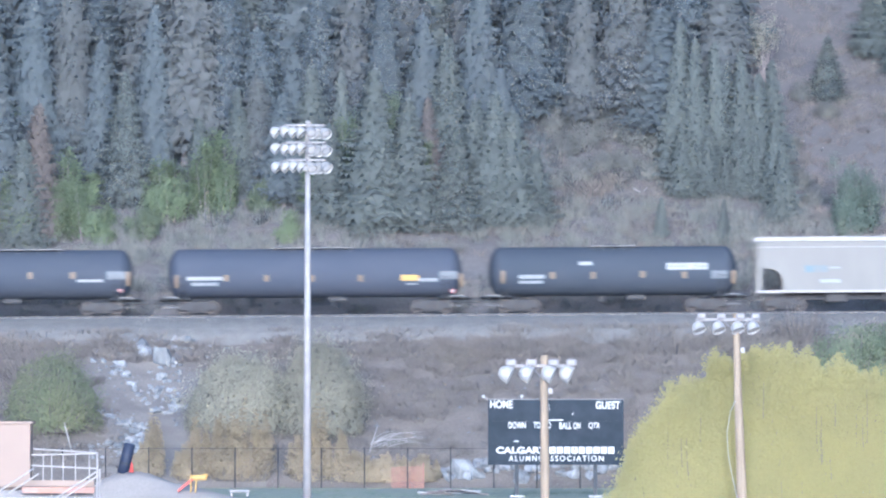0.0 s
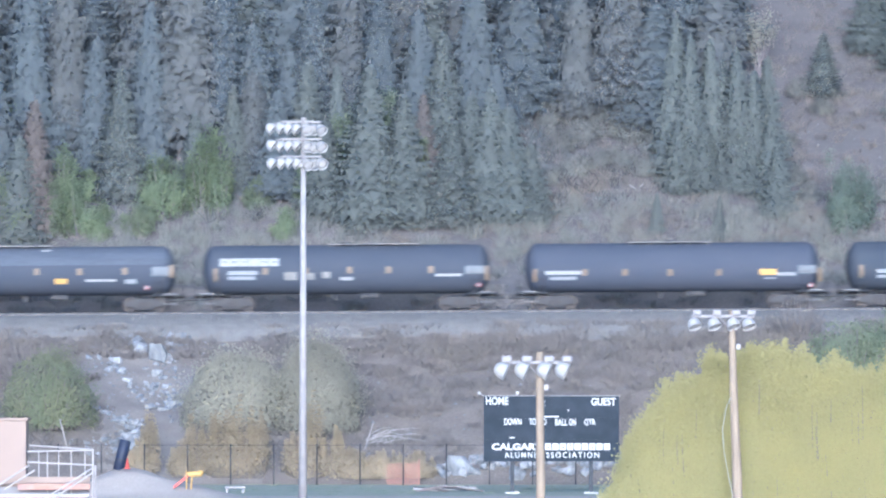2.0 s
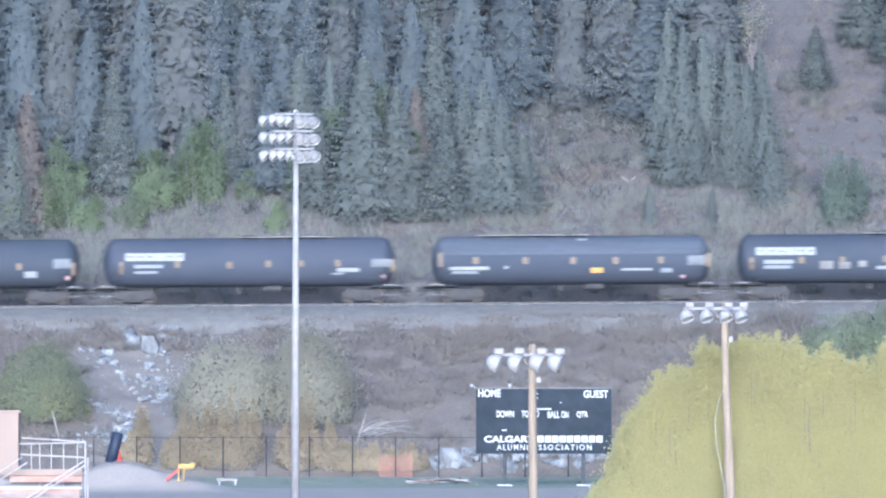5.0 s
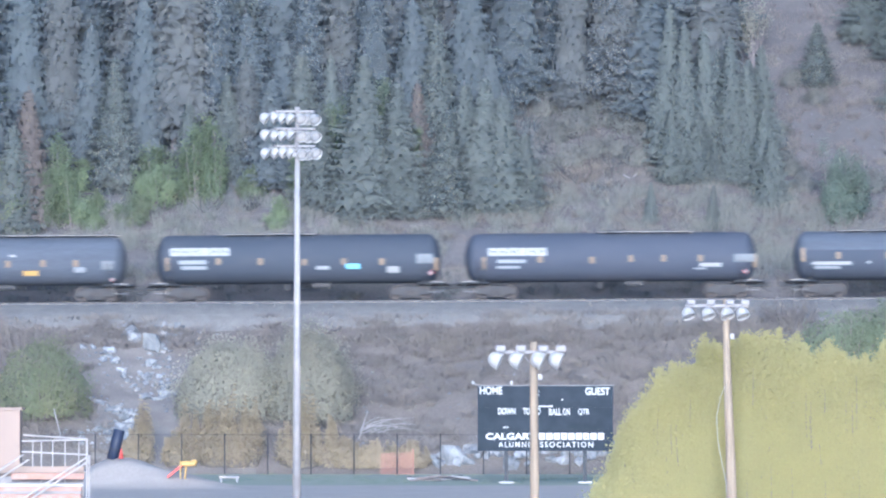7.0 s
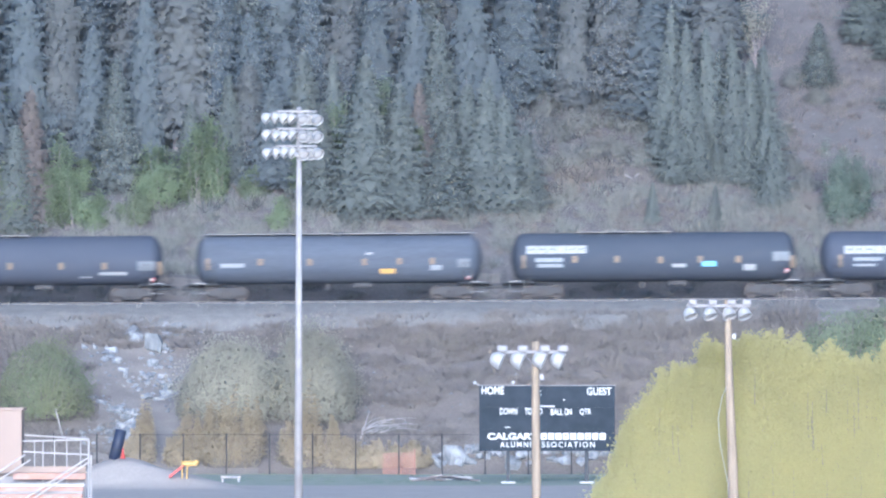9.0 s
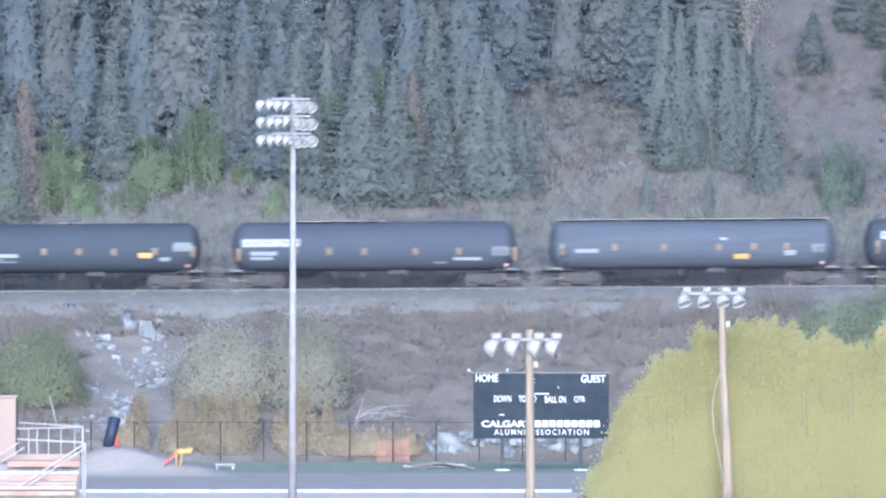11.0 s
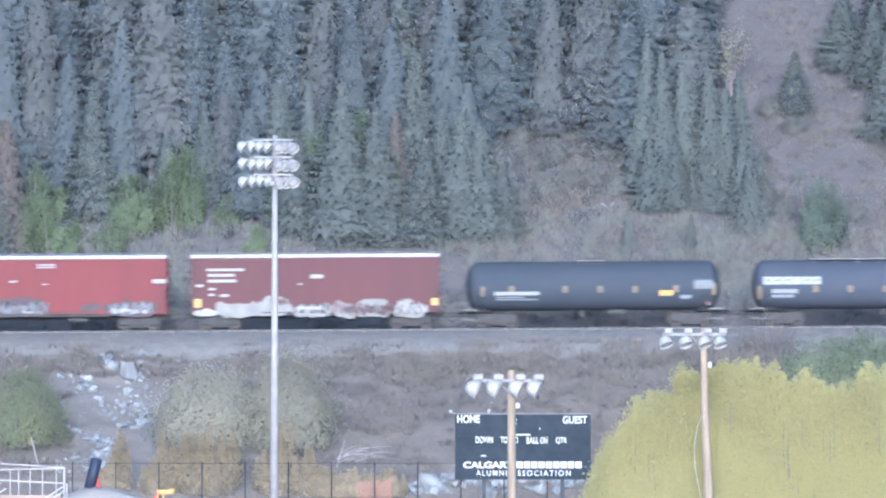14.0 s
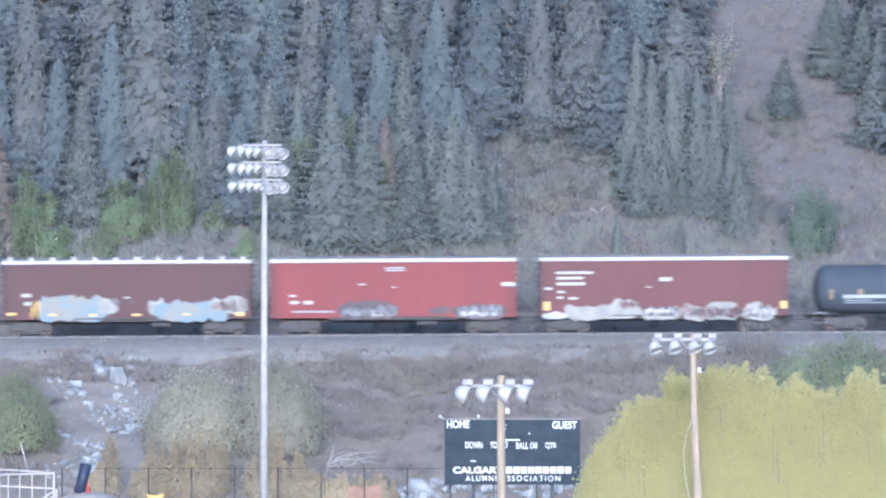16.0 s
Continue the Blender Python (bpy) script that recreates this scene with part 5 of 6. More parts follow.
CONIFERS = {
    "spruce": [(trunk_mesh(10, 0.14, M["bark"], s), conifer_crown(M["spruce"], s, 34, 11, 0.03, 0.0, 1.0, core=0.6, spread=0.32, tufts=3)) for s in (1, 2, 3, 13)],
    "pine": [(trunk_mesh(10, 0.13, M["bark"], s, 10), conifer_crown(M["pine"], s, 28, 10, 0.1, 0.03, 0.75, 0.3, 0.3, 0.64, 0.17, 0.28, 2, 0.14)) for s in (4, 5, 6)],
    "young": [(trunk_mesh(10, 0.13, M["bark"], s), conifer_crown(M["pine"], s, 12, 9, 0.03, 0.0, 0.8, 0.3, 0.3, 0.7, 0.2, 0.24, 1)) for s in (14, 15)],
    "grey": [(trunk_mesh(10, 0.13, M["bark"], s, 26), conifer_crown(M["grey_needles"], s, 30, 11, 0.14, 0.02, 0.62, 0.36, 0.3, 0.62, 0.16, 0.26, 3, 0.14)) for s in (7, 8, 9)],
    "dying": [(trunk_mesh(10, 0.13, M["bark"], s, 12), conifer_crown(M["dying"], s, 34, 11, 0.04, 0.05, 1.0, 0.3, 0.3, 0.58, spread=0.3)) for s in (10, 11)],
}
TELL = {"young": "added young pine in shade-darkened needles, in the gaps of the wood", "spruce": "dark blue-green spruce on the hillside", "pine": "thin-crowned pine in shade-darkened needles on the hillside",
        "grey": "half-dead grey-brown conifer with a pale trunk", "dying": "reddish-brown dying spruce on the hillside"}


def conifer(kind, x, y, height, radius, seed):
    rnd = random.Random(seed)
    trunk, crown = CONIFERS[kind][seed % len(CONIFERS[kind])]
    root = thing("conifer", TELL[kind], "conifer", "hillside conifers")
    k = height / 10
    # turned only a little, so the leaning normals still face the camera side
    root.matrix_basis = pose(x, y, hill(x, y) - 0.1, rnd.uniform(-1.5, 1.5), rnd.uniform(-1.5, 1.5), rnd.uniform(-40, 40)) @ Matrix.Diagonal((radius / 2, radius / 2, k, 1))
    part("trunk", trunk, None, root)
    part("crown", crown, None, root)
    return root


def hillside_conifers():
    # x, y, height, crown radius
    wood_spruces = [(-27.4, 420, 7.4, 1.6), (-21, 424, 9.2, 1.6), (-16.1, 424.3, 6, 1.3), (-13.5, 425.2, 7.2, 1.2), (-8.7, 424.2, 9.2, 1.7), (-7.5, 420.7, 6.8, 1.7), (-6.6, 426.1, 7.8, 1), (-4.8, 419.8, 11, 2.1), (-2.3, 420.2, 8.9, 1.9), (0.3, 424.1, 10.5, 1.8), (1, 419.9, 7.1, 1.7), (2.1, 421.4, 8.2, 1.6), (3.4, 420.3, 9, 1.7), (4.5, 420, 7.9, 1.8), (6.1, 420, 5.3, 1.3), (14.2, 418.8, 2.8, 0.6), (15.6, 425.8, 11.4, 1.3), (15.7, 424.1, 5.1, 1.1)]
    slope_spruces = [(16.5, 425.1, 10.5, 1.3), (16.8, 424.7, 7.4, 1.2), (17.5, 424, 4.9, 1.1), (18.2, 425.8, 10, 1.3), (18.2, 418.6, 3.1, 0.6), (18.5, 423.8, 2.9, 0.8), (18.7, 425.6, 8.7, 1), (19.8, 425, 9.8, 1.3), (20, 424.2, 4.7, 1.1), (20.7, 423.7, 3.8, 1), (20.9, 424.8, 8.4, 1.3), (21.8, 425.6, 9.1, 1.3), (21.9, 423.4, 5.5, 1.3), (22.2, 421.2, 4.9, 1.1), (26, 435.4, 4.6, 1.1), (29.7, 441.5, 5.9, 1.7), (31.6, 438.9, 5.8, 1.5), (32.2, 432.4, 8.2, 1.6)]
    pines = [(-29.2, 421.8, 12.3, 2), (-10.5, 423, 7.8, 1.6), (5.4, 431.4, 12.7, 2.3), (8.5, 435.2, 10.3, 1.8), (-3.9, 426.1, 12.4, 1.7), (-12.1, 427.4, 10.5, 1.7), (-19.4, 426.9, 12.4, 1.5), (-22.6, 426.3, 10.5, 1.4), (-1.4, 426.7, 10.5, 1.6), (2.5, 428.6, 11.3, 1.7), (-27.1, 427, 13.1, 1.9), (-14.3, 429.4, 12.5, 1.9), (-8.5, 431.3, 10.2, 1.8)]
    grey_trees = [(-24.7, 428.7, 13.3, 1.7), (-17.1, 428.3, 14.6, 2.5), (-12.2, 426, 7.6, 1.3), (-2.6, 429.9, 12.1, 2), (-5.7, 430.6, 11.7, 1.7), (12, 430.9, 13.7, 2.3), (9.3, 430.8, 10.8, 1.4)]
    dying_trees = [(-26.6, 420.9, 9.4, 1.7), (-0.9, 423, 6.8, 1.1), (-10.6, 424.2, 4.8, 0.9)]
    known = {"spruce": wood_spruces + slope_spruces, "pine": pines, "grey": grey_trees, "dying": dying_trees}
    n, placed = 0, []
    for kind, rows in known.items():
        for x, y, h, r in rows:
            n += 1
            conifer(kind, x, y, h, r * (1.6 if h > 4 else 1.25), n)
            placed.append((x, y))
    # the closed wood behind: pines darkened for shade, some grey trees and spruces
    rnd = random.Random(21)
    done = list(placed)
    tries, made = 0, 0
    while made < 105 and tries < 9000:
        tries += 1
        x, y = rnd.uniform(-36, 36), rnd.uniform(430, 453)
        if 7 < x < 14 and y < 436 or 19 < x < 33 or any((x - a) ** 2 + (y - b) ** 2 < 7.5 for a, b in done):
            continue
        done.append((x, y))
        n, made = n + 1, made + 1
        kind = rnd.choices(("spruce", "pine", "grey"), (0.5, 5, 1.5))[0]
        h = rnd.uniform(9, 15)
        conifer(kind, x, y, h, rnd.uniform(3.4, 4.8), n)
    # added young trees that cover the dark hollows between the trunks
    made = 0
    while made < 170:
        x, y = rnd.uniform(-35, 18), rnd.uniform(427, 449)
        if x > 6 and y < 435 or any((x - a) ** 2 + (y - b) ** 2 < 1.2 for a, b in done):
            continue
        done.append((x, y))
        n, made = n + 1, made + 1
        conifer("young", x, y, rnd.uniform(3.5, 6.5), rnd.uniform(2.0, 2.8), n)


hillside_conifers()


def leaf_cloud(g, centres, spread, count, size, loose=0.45):
    """Leaf blades scattered round the given centres, turned outwards and to the camera side to even out their shading.
    """
    c = centres[g.randint(0, len(centres), count)] + g.normal(0, 1, (count, 3)) * spread
    n = c - c.mean(axis=0)
    n = 0.5 * n / (np.linalg.norm(n, axis=1)[:, None] + 1e-6) + np.array((0, -0.7, 0.35)) + g.normal(0, loose, (count, 3))
    a = np.cross(n, g.normal(0, 1, (count, 3)))
    a /= np.linalg.norm(a, axis=1)[:, None]
    b = np.cross(n, a)
    b /= np.linalg.norm(b, axis=1)[:, None]
    s = size * g.uniform(0.6, 1.35, (count, 1))
    a, b = a * s * 0.5, b * s * 0.36
    return np.stack([c - a, c + b - a * 0.1, c + a, c - b - a * 0.1], axis=1)


def stem_quads(g, paths, r0, r1):
    """Crossed tapering strips along each path."""
    out = []
    for p in paths:
        n = len(p) - 1
        for k in range(n):
            a, b = p[k], p[k + 1]
            ra, rb = r0 + (r1 - r0) * k / n, r0 + (r1 - r0) * (k + 1) / n
            for s in (np.array((1.0, 0, 0)), np.array((0, 1.0, 0))):
                out.append((a - s * ra, a + s * ra, b + s * rb, b - s * rb))
    return np.array(out)


def shrub(label, x, y, width, height, leaf, wood, seed, stems=40, leaves=3000, size=0.14, upright=0.5, low=0.15, depth=0.8, name="shrub", category="shrub", group="", fill=0.5, base=0.35, shell=0.12, shoots=0):
    """A many-stemmed bush or low tree: stems that fan out from the foot, leaves along them and in clumps at their ends."""
    g = np.random.RandomState(seed)
    root = thing(name, label, category, group, pose(x, y, hill(x, y) - 0.05))
    paths, tips = [], []
    for _ in range(stems):
        a = g.uniform(0, 2 * math.pi)
        q = math.sqrt(g.uniform())
        # the outline is a dome with an uneven top
        top = height * (1 - 0.62 * q ** 2.2) * g.uniform(0.86, 1.05)
        if g.uniform() < 0.3:
            top *= g.uniform(0.55, 0.9)
        rx, ry = width / 2 * q * math.cos(a), width / 2 * depth * q * math.sin(a)
        foot = np.array((rx * base, ry * base, 0.0))
        end = np.array((rx, ry, top))
        mid = foot * (1 - upright) + end * upright
        mid[2] = top * 0.5
        pts = []
        for t in np.linspace(0, 1, 6):
            p = foot * (1 - t) ** 2 + 2 * mid * t * (1 - t) + end * t * t
            p[:2] += g.normal(0, 0.03 * height * 0.12, 2) if 0 < t < 1 else 0
            pts.append(p)
        paths.append(pts)
        for t in g.uniform(low, 1.0, 9):
            i = min(4, int(t * 5))
            f = t * 5 - i
            tips.append(pts[i] * (1 - f) + pts[i + 1] * f)
        tips += [pts[-1], pts[-1] + np.array((0, 0, height * 0.03))]
    tips = np.array(tips)
    part("branchwork", strips_to_mesh("branchwork", stem_quads(g, paths, 0.012 * height * 0.6 + 0.01, 0.008), M[wood]), None, root, kind="stuff")
    if leaves:
        # part of the leaves lie on the uneven outer face of the dome
        n = int(leaves * shell)
        a, c = g.uniform(0, 2 * math.pi, n), g.uniform(0.03, 1.0, n)
        s = np.sqrt(1 - c ** 2.6)
        lump = np.array([0.9 + 0.17 * noise.noise(Vector((math.cos(p) * k * 3 + seed, math.sin(p) * k * 3, m * 4))) for p, k, m in zip(a, s, c)])
        face = np.stack([np.cos(a) * s * width / 2 * lump, np.sin(a) * s * width / 2 * depth * lump, c * height * (0.93 + (lump - 0.9) * 0.6)], 1)
        outer = leaf_cloud(g, face, 0.09, n, size)
        leaves -= n
        cloud = leaf_cloud(g, tips, np.array((width * 0.03 + 0.06, width * 0.03 + 0.06, height * 0.035)) * (fill * 2), leaves, size)
        cloud = np.concatenate([cloud, outer])
        for _ in range(shoots):
            # pointed upright shoots that stand out of the crown
            q, a = g.uniform(-0.5, 0.5), g.uniform(0.07, 0.17)
            top = height * (1.02 - 0.5 * abs(q)) * g.uniform(1.0, 1.45)
            line = np.array([(q * width + g.normal(0, 0.02), g.uniform(-0.5, 0.2) * width * depth, top * t) for t in np.linspace(0.25, 1.0, 14)])
            slim = np.repeat(np.linspace(1.5, 0.35, 14), 20)[:, None]
            line = np.repeat(line, 20, axis=0) + g.normal(0, 1, (280, 3)) * np.array((a, a, 0.07)) * slim
            cloud = np.concatenate([cloud, leaf_cloud(g, line, 0.02, 300, size)])
        part("crown", strips_to_mesh("crown", cloud, M[leaf], outward(cloud, (0, 0, -height * 0.25), (0.5, 0.1), 0.2, seed)), None, root)
    return root


def bushes():
    # spring foliage between the conifers: x, y, width, height
    upper = [(-5.02, 426.67, 2.62, 3.37, 0), (-15.09, 425.84, 2.24, 4.11, 1), (-6.5, 425.67, 2.24, 2.61, 1), (-18.61, 425.17, 2.24, 2.61, 1), (-23.23, 424.39, 2.23, 2.23, 1), (-7.22, 424.03, 1.86, 2.23, 1), (-5.91, 423.58, 3.16, 5.95, 0), (-3.49, 423.35, 2.6, 6.69, 0), (-16.3, 423.29, 1.86, 2.97, 1), (-28.5, 422.39, 3.15, 7.78, 0), (-11.63, 422.32, 2.22, 2.22, 0), (-26.82, 422.15, 2.59, 3.33, 0), (-15.52, 422.09, 2.22, 5.56, 1), (-17.92, 421.97, 3.89, 4.44, 1), (-14.22, 421.96, 2.04, 5.18, 1)]
    lower = [(2.07, 421.78, 2.22, 3.7, 0), (-6.14, 421.71, 2.59, 4.07, 1), (-3.11, 421.43, 2.96, 4.07, 0), (-1.63, 421.32, 2.22, 5.18, 0), (-8.28, 421.31, 2.59, 4.07, 1), (-24.73, 421.25, 2.96, 5.54, 1), (-25.61, 420.62, 2.95, 4.06, 0), (-28.15, 419.91, 3.68, 4.42, 0), (27.3, 419.9, 2.7, 4.4, 2), (-23.36, 419.89, 3.68, 4.05, 1), (26, 419.71, 3.13, 5.16, 2), (-19.48, 419.64, 2.58, 2.39, 0), (-22.15, 419.37, 1.47, 1.47, 1), (26.6, 419, 2.6, 3.4, 2), (-10.06, 418.59, 1.54, 2.35, 1)]
    for k, (x, y, w, h, pale) in enumerate(upper + lower):
        shrub(("mid-green leafy bush on the hillside", "fresh yellow-green spring bush among the conifers", "soft grey-green bush on the open slope")[pale], x, y, w, h, ("bush_leaf", "spring_leaf", "sage_leaf")[pale], "bark", 40 + k,
              18, 2500 + int(w * h * 260), 0.13, 0.45, 0.2, 0.8, "bush", "bush", "leafy hillside bushes", fill=0.75, shell=0.0)
    # half-leafless brush on the spur and the open slope
    for k, (x, y, w, h) in enumerate([(7.51, 424.03, 2.23, 1.26), (8.82, 424.77, 2.61, 1.64), (10.34, 425.9, 2.39, 1.49), (12.04, 426.53, 2.62, 1.72), (13.52, 425.87, 2.24, 1.49), (7.94, 427.22, 2.25, 1.87), (9.46, 428.36, 2.63, 1.95), (11.18, 429.44, 2.71, 2.03), (12.87, 429.1, 2.64, 1.88), (14.16, 428.31, 2.03, 1.73), (8.95, 430.97, 2.65, 1.89), (10.68, 432.07, 2.65, 1.9), (12.58, 432.05, 2.65, 1.9), (14.27, 431.37, 2.12, 1.89), (7.42, 429.81, 1.89, 2.26), (24.35, 435.57, 1.91, 1.53), (25.72, 432.89, 1.75, 1.14), (23.09, 429.96, 1.74, 1.28), (24.43, 423.83, 1.64, 1.49), (23.61, 425.75, 1.49, 1.49), (29.08, 423.78, 2.23, 1.64)]):
        shrub("grey-green half-leafless brush on the slope", x, y, w, h, "mixed_brush", "twig", 140 + k, 30, 2200, 0.11, 0.5, 0.1, group="slope brush", fill=0.9)
    # on the embankment
    shrub("large mid-green bush on the embankment", *((-22.99, 378.64)), 6.001305252579765, 4.667681863117595, "olive_leaf", "bark", 60, 60, 20000, 0.11, 0.6, 0.15, shell=0.3, fill=0.8)
    shrub("wispy pale olive willow on the embankment", *((-11.94, 379.0)), 6.668116947310851, 4.667681863117595, "willow_leaf", "twig", 61, 110, 30000, 0.13, 0.6, 0.1, shell=0.3, fill=0.9)
    shrub("wispy pale olive willow on the embankment", *((-7.21, 378.55)), 5.306417275965266, 5.638068355713096, "willow_leaf", "twig", 62, 110, 30000, 0.13, 0.7, 0.1, shell=0.3, fill=0.9)
    shrub("leafy green bush beside the track", *((24.72, 385.39)), 6.434732854154971, 3.894706727514851, "bush_leaf", "bark", 63, 70, 14000, 0.13, 0.5, 0.1)
    shrub("leafy green bush beside the track", *((27.25, 385.36)), 5.080052253280241, 4.233376877733534, "bush_leaf", "bark", 66, 60, 13000, 0.13, 0.5, 0.1)
    shrub("bare grey-brown thicket beside the ballast", 21.813, 393.6, 4.148270648274434, 2.5926691551715217, "twig", "twig", 64, 130, 1500, 0.1, 0.6, 0.3)
    shrub("bare dark thicket on the embankment", *((-24.52, 385.97)), 6.434732854154971, 3.3867015021868268, "twig", "twig", 65, 150, 1900, 0.1, 0.4, 0.2)
    # ochre shrubs along the fence
    for k, (x, y, w, h) in enumerate([(-16.74, 372.6, 1.08, 3.66), (-17.23, 372.6, 1.58, 2.03), (-14.06, 372.6, 1.08, 3.43), (-14.75, 372.6, 1.65, 1.86), (-12.59, 372.6, 1.58, 3.59), (-11.29, 372.6, 1.94, 4.02), (-10.53, 372.6, 1.29, 3.66), (-11.94, 372.6, 3.24, 2.35), (-7.23, 372.6, 1.29, 4.08), (-7.69, 372.6, 2.37, 2.52), (-6.12, 372.6, 1.29, 2.58), (-5.08, 372.6, 1.65, 1.54), (-2.98, 372.6, 2.16, 1.47), (-1.29, 372.6, 2.16, 1.34), (-4.03, 372.6, 1.8, 1.14)]):
        shrub("ochre-yellow shrub with upright shoots behind the fence", x, y, w, h * 0.86, "ochre_leaf", "twig", 80 + k, 90, 1000 + int(1100 * w), 0.1, 0.85, 0.1, 0.5, group="ochre fence shrubs", base=0.7, fill=0.4, shoots=7 + int(6 * w), shell=0.0)
    # a pale-crowned dead-topped tree high on the slope
    x, y = (21.90, 437.07)
    shrub("pale thin-leaved tree with a white trunk on the slope", x, y, 3.2, 6.3, "willow_leaf", "bark", 99, 14, 1500, 0.13, 0.15, 0.72, 0.8, "tree", "tree", base=0.08, fill=0.6, shell=0.0)


bushes()


def willow_thicket():
    """Broad many-stemmed willows that grow into one another; px and pz follow their outline as the camera sees it."""
    px = [6.4, 6.9, 7.15, 7.42, 8.05, 8.6, 8.98, 9.48, 10.08, 10.42, 10.73, 11.45, 12.17, 12.86, 13.33, 13.94, 14.52, 14.95, 15.49, 15.96, 16.32, 16.73, 17.15, 17.62, 18.07, 18.79, 19.69, 21.0]
    pz = [0.69, 1.35, 2.2, 3.1, 4.0, 4.45, 5.3, 5.6, 5.95, 5.6, 6.52, 6.63, 6.77, 7.02, 7.06, 6.86, 6.72, 6.16, 6.48, 6.61, 6.16, 6.21, 5.87, 6.25, 6.7, 6.75, 5.89, 2.0]
    spans = ((px[0], px[6], 16000), (px[4], px[11], 40000), (px[9], px[17], 44000), (px[16], px[-1], 42000))
    for k, (x0, x1, leaves) in enumerate(spans):
        g = np.random.RandomState(300 + k)
        mid = (x0 + x1) / 2
        root = thing("willow", "big yellow-green willow in fresh leaf", "tree", "yellow-green willows", pose(mid, 256.5, 0))
        paths, tips = [], []
        for _ in range(leaves // 110):
            x = g.uniform(x0, x1)
            y = g.uniform(-4.6, 1.6)
            front = max(0.0, -y) / 4.8
            top = float(np.interp(x, px, pz)) * g.uniform(0.88, 0.99) * (1 - 0.88 * front ** 1.5)
            foot = np.array(((x - mid) * 0.8, y * 0.7, 0.0))
            end = np.array((x - mid + g.normal(0, 0.12), y, top))
            pts = []
            for t in np.linspace(0, 1, 7):
                p = foot + (end - foot) * np.array((t ** 1.6, t ** 1.6, t))
                p[:2] += g.normal(0, 0.05, 2)
                pts.append(p)
            paths.append(pts)
            for t in g.uniform(0.0, 1.0, 14) ** 0.6:
                i = min(5, int(t * 6))
                f = t * 6 - i
                tips.append(pts[i] * (1 - f) + pts[i + 1] * f)
            tips += [pts[-1], pts[-1] + np.array((0, 0, 0.1))]
        for _ in range(int((x1 - x0) * 2.5)):
            x, low = g.uniform(x0, x1), g.uniform(0.0, 0.6)
            top = float(np.interp(x, px, pz))
            rise = np.linspace(low, low + g.uniform(0.12, 0.3), 5)
            paths.append([np.array((x - mid + 0.04 * math.sin(9 * t), -4.6 * min(1, ((1 - t) / 0.88) ** (1 / 1.5)) - 0.16, t * top)) for t in rise])
        part("branchwork", strips_to_mesh("branchwork", stem_quads(g, paths, 0.018, 0.008), M["twig"]), None, root, kind="stuff")
        cloud = leaf_cloud(g, np.array(tips), np.array((0.2, 0.2, 0.17)), int(leaves * 0.35), 0.13)
        # a close outer layer, gathered into upright streaks
        n = int(leaves * 1.45)
        sx, sf = g.uniform(x0, x1, n), g.uniform(0.02, 1.0, n)
        sy = -4.6 * np.minimum(1, ((1 - sf) / 0.88) ** (1 / 1.5))
        bulge = np.array([noise.noise(Vector((a * 2.2, b * 1.6, 1))) + 0.6 * noise.noise(Vector((a * 0.7, b * 2.5, 9))) for a, b in zip(sx, sf)])
        face = np.stack([sx - mid, sy - 0.14 * bulge, sf * np.interp(sx, px, pz) * (0.975 + 0.03 * bulge)], 1)
        cloud = np.concatenate([cloud, leaf_cloud(g, face, 0.1, n, 0.11)])
        # rounded plumes that break the outline
        for _ in range(int((x1 - x0) * 3.2)):
            x, y, w = g.uniform(x0, x1), g.uniform(-1.2, 1.2), g.uniform(0.1, 0.24)
            top = float(np.interp(x, px, pz)) * (1 - 0.88 * (max(0.0, -y) / 4.8) ** 1.5)
            tip = top + g.uniform(-0.1, 0.32)
            for t in np.linspace(0, 1, 6):
                c = np.array([(x - mid, y, top - 0.8 + (tip - top + 0.8) * t)])
                cloud = np.concatenate([cloud, leaf_cloud(g, c, np.array((1, 1, 0.9)) * (w * (1.1 - 0.6 * t)), 70, 0.11)])
        cloud[..., 2] = np.maximum(cloud[..., 2], 0.02)
        # near-frontal normals keep the willow face evenly bright
        part("crown", strips_to_mesh("crown", cloud, M["yellow_leaf"], outward(cloud * np.array((0.06, 1, 1)), (0, 5.0, 0), (0.12, 0.6), 0.12, k)), None, root)


willow_thicket()


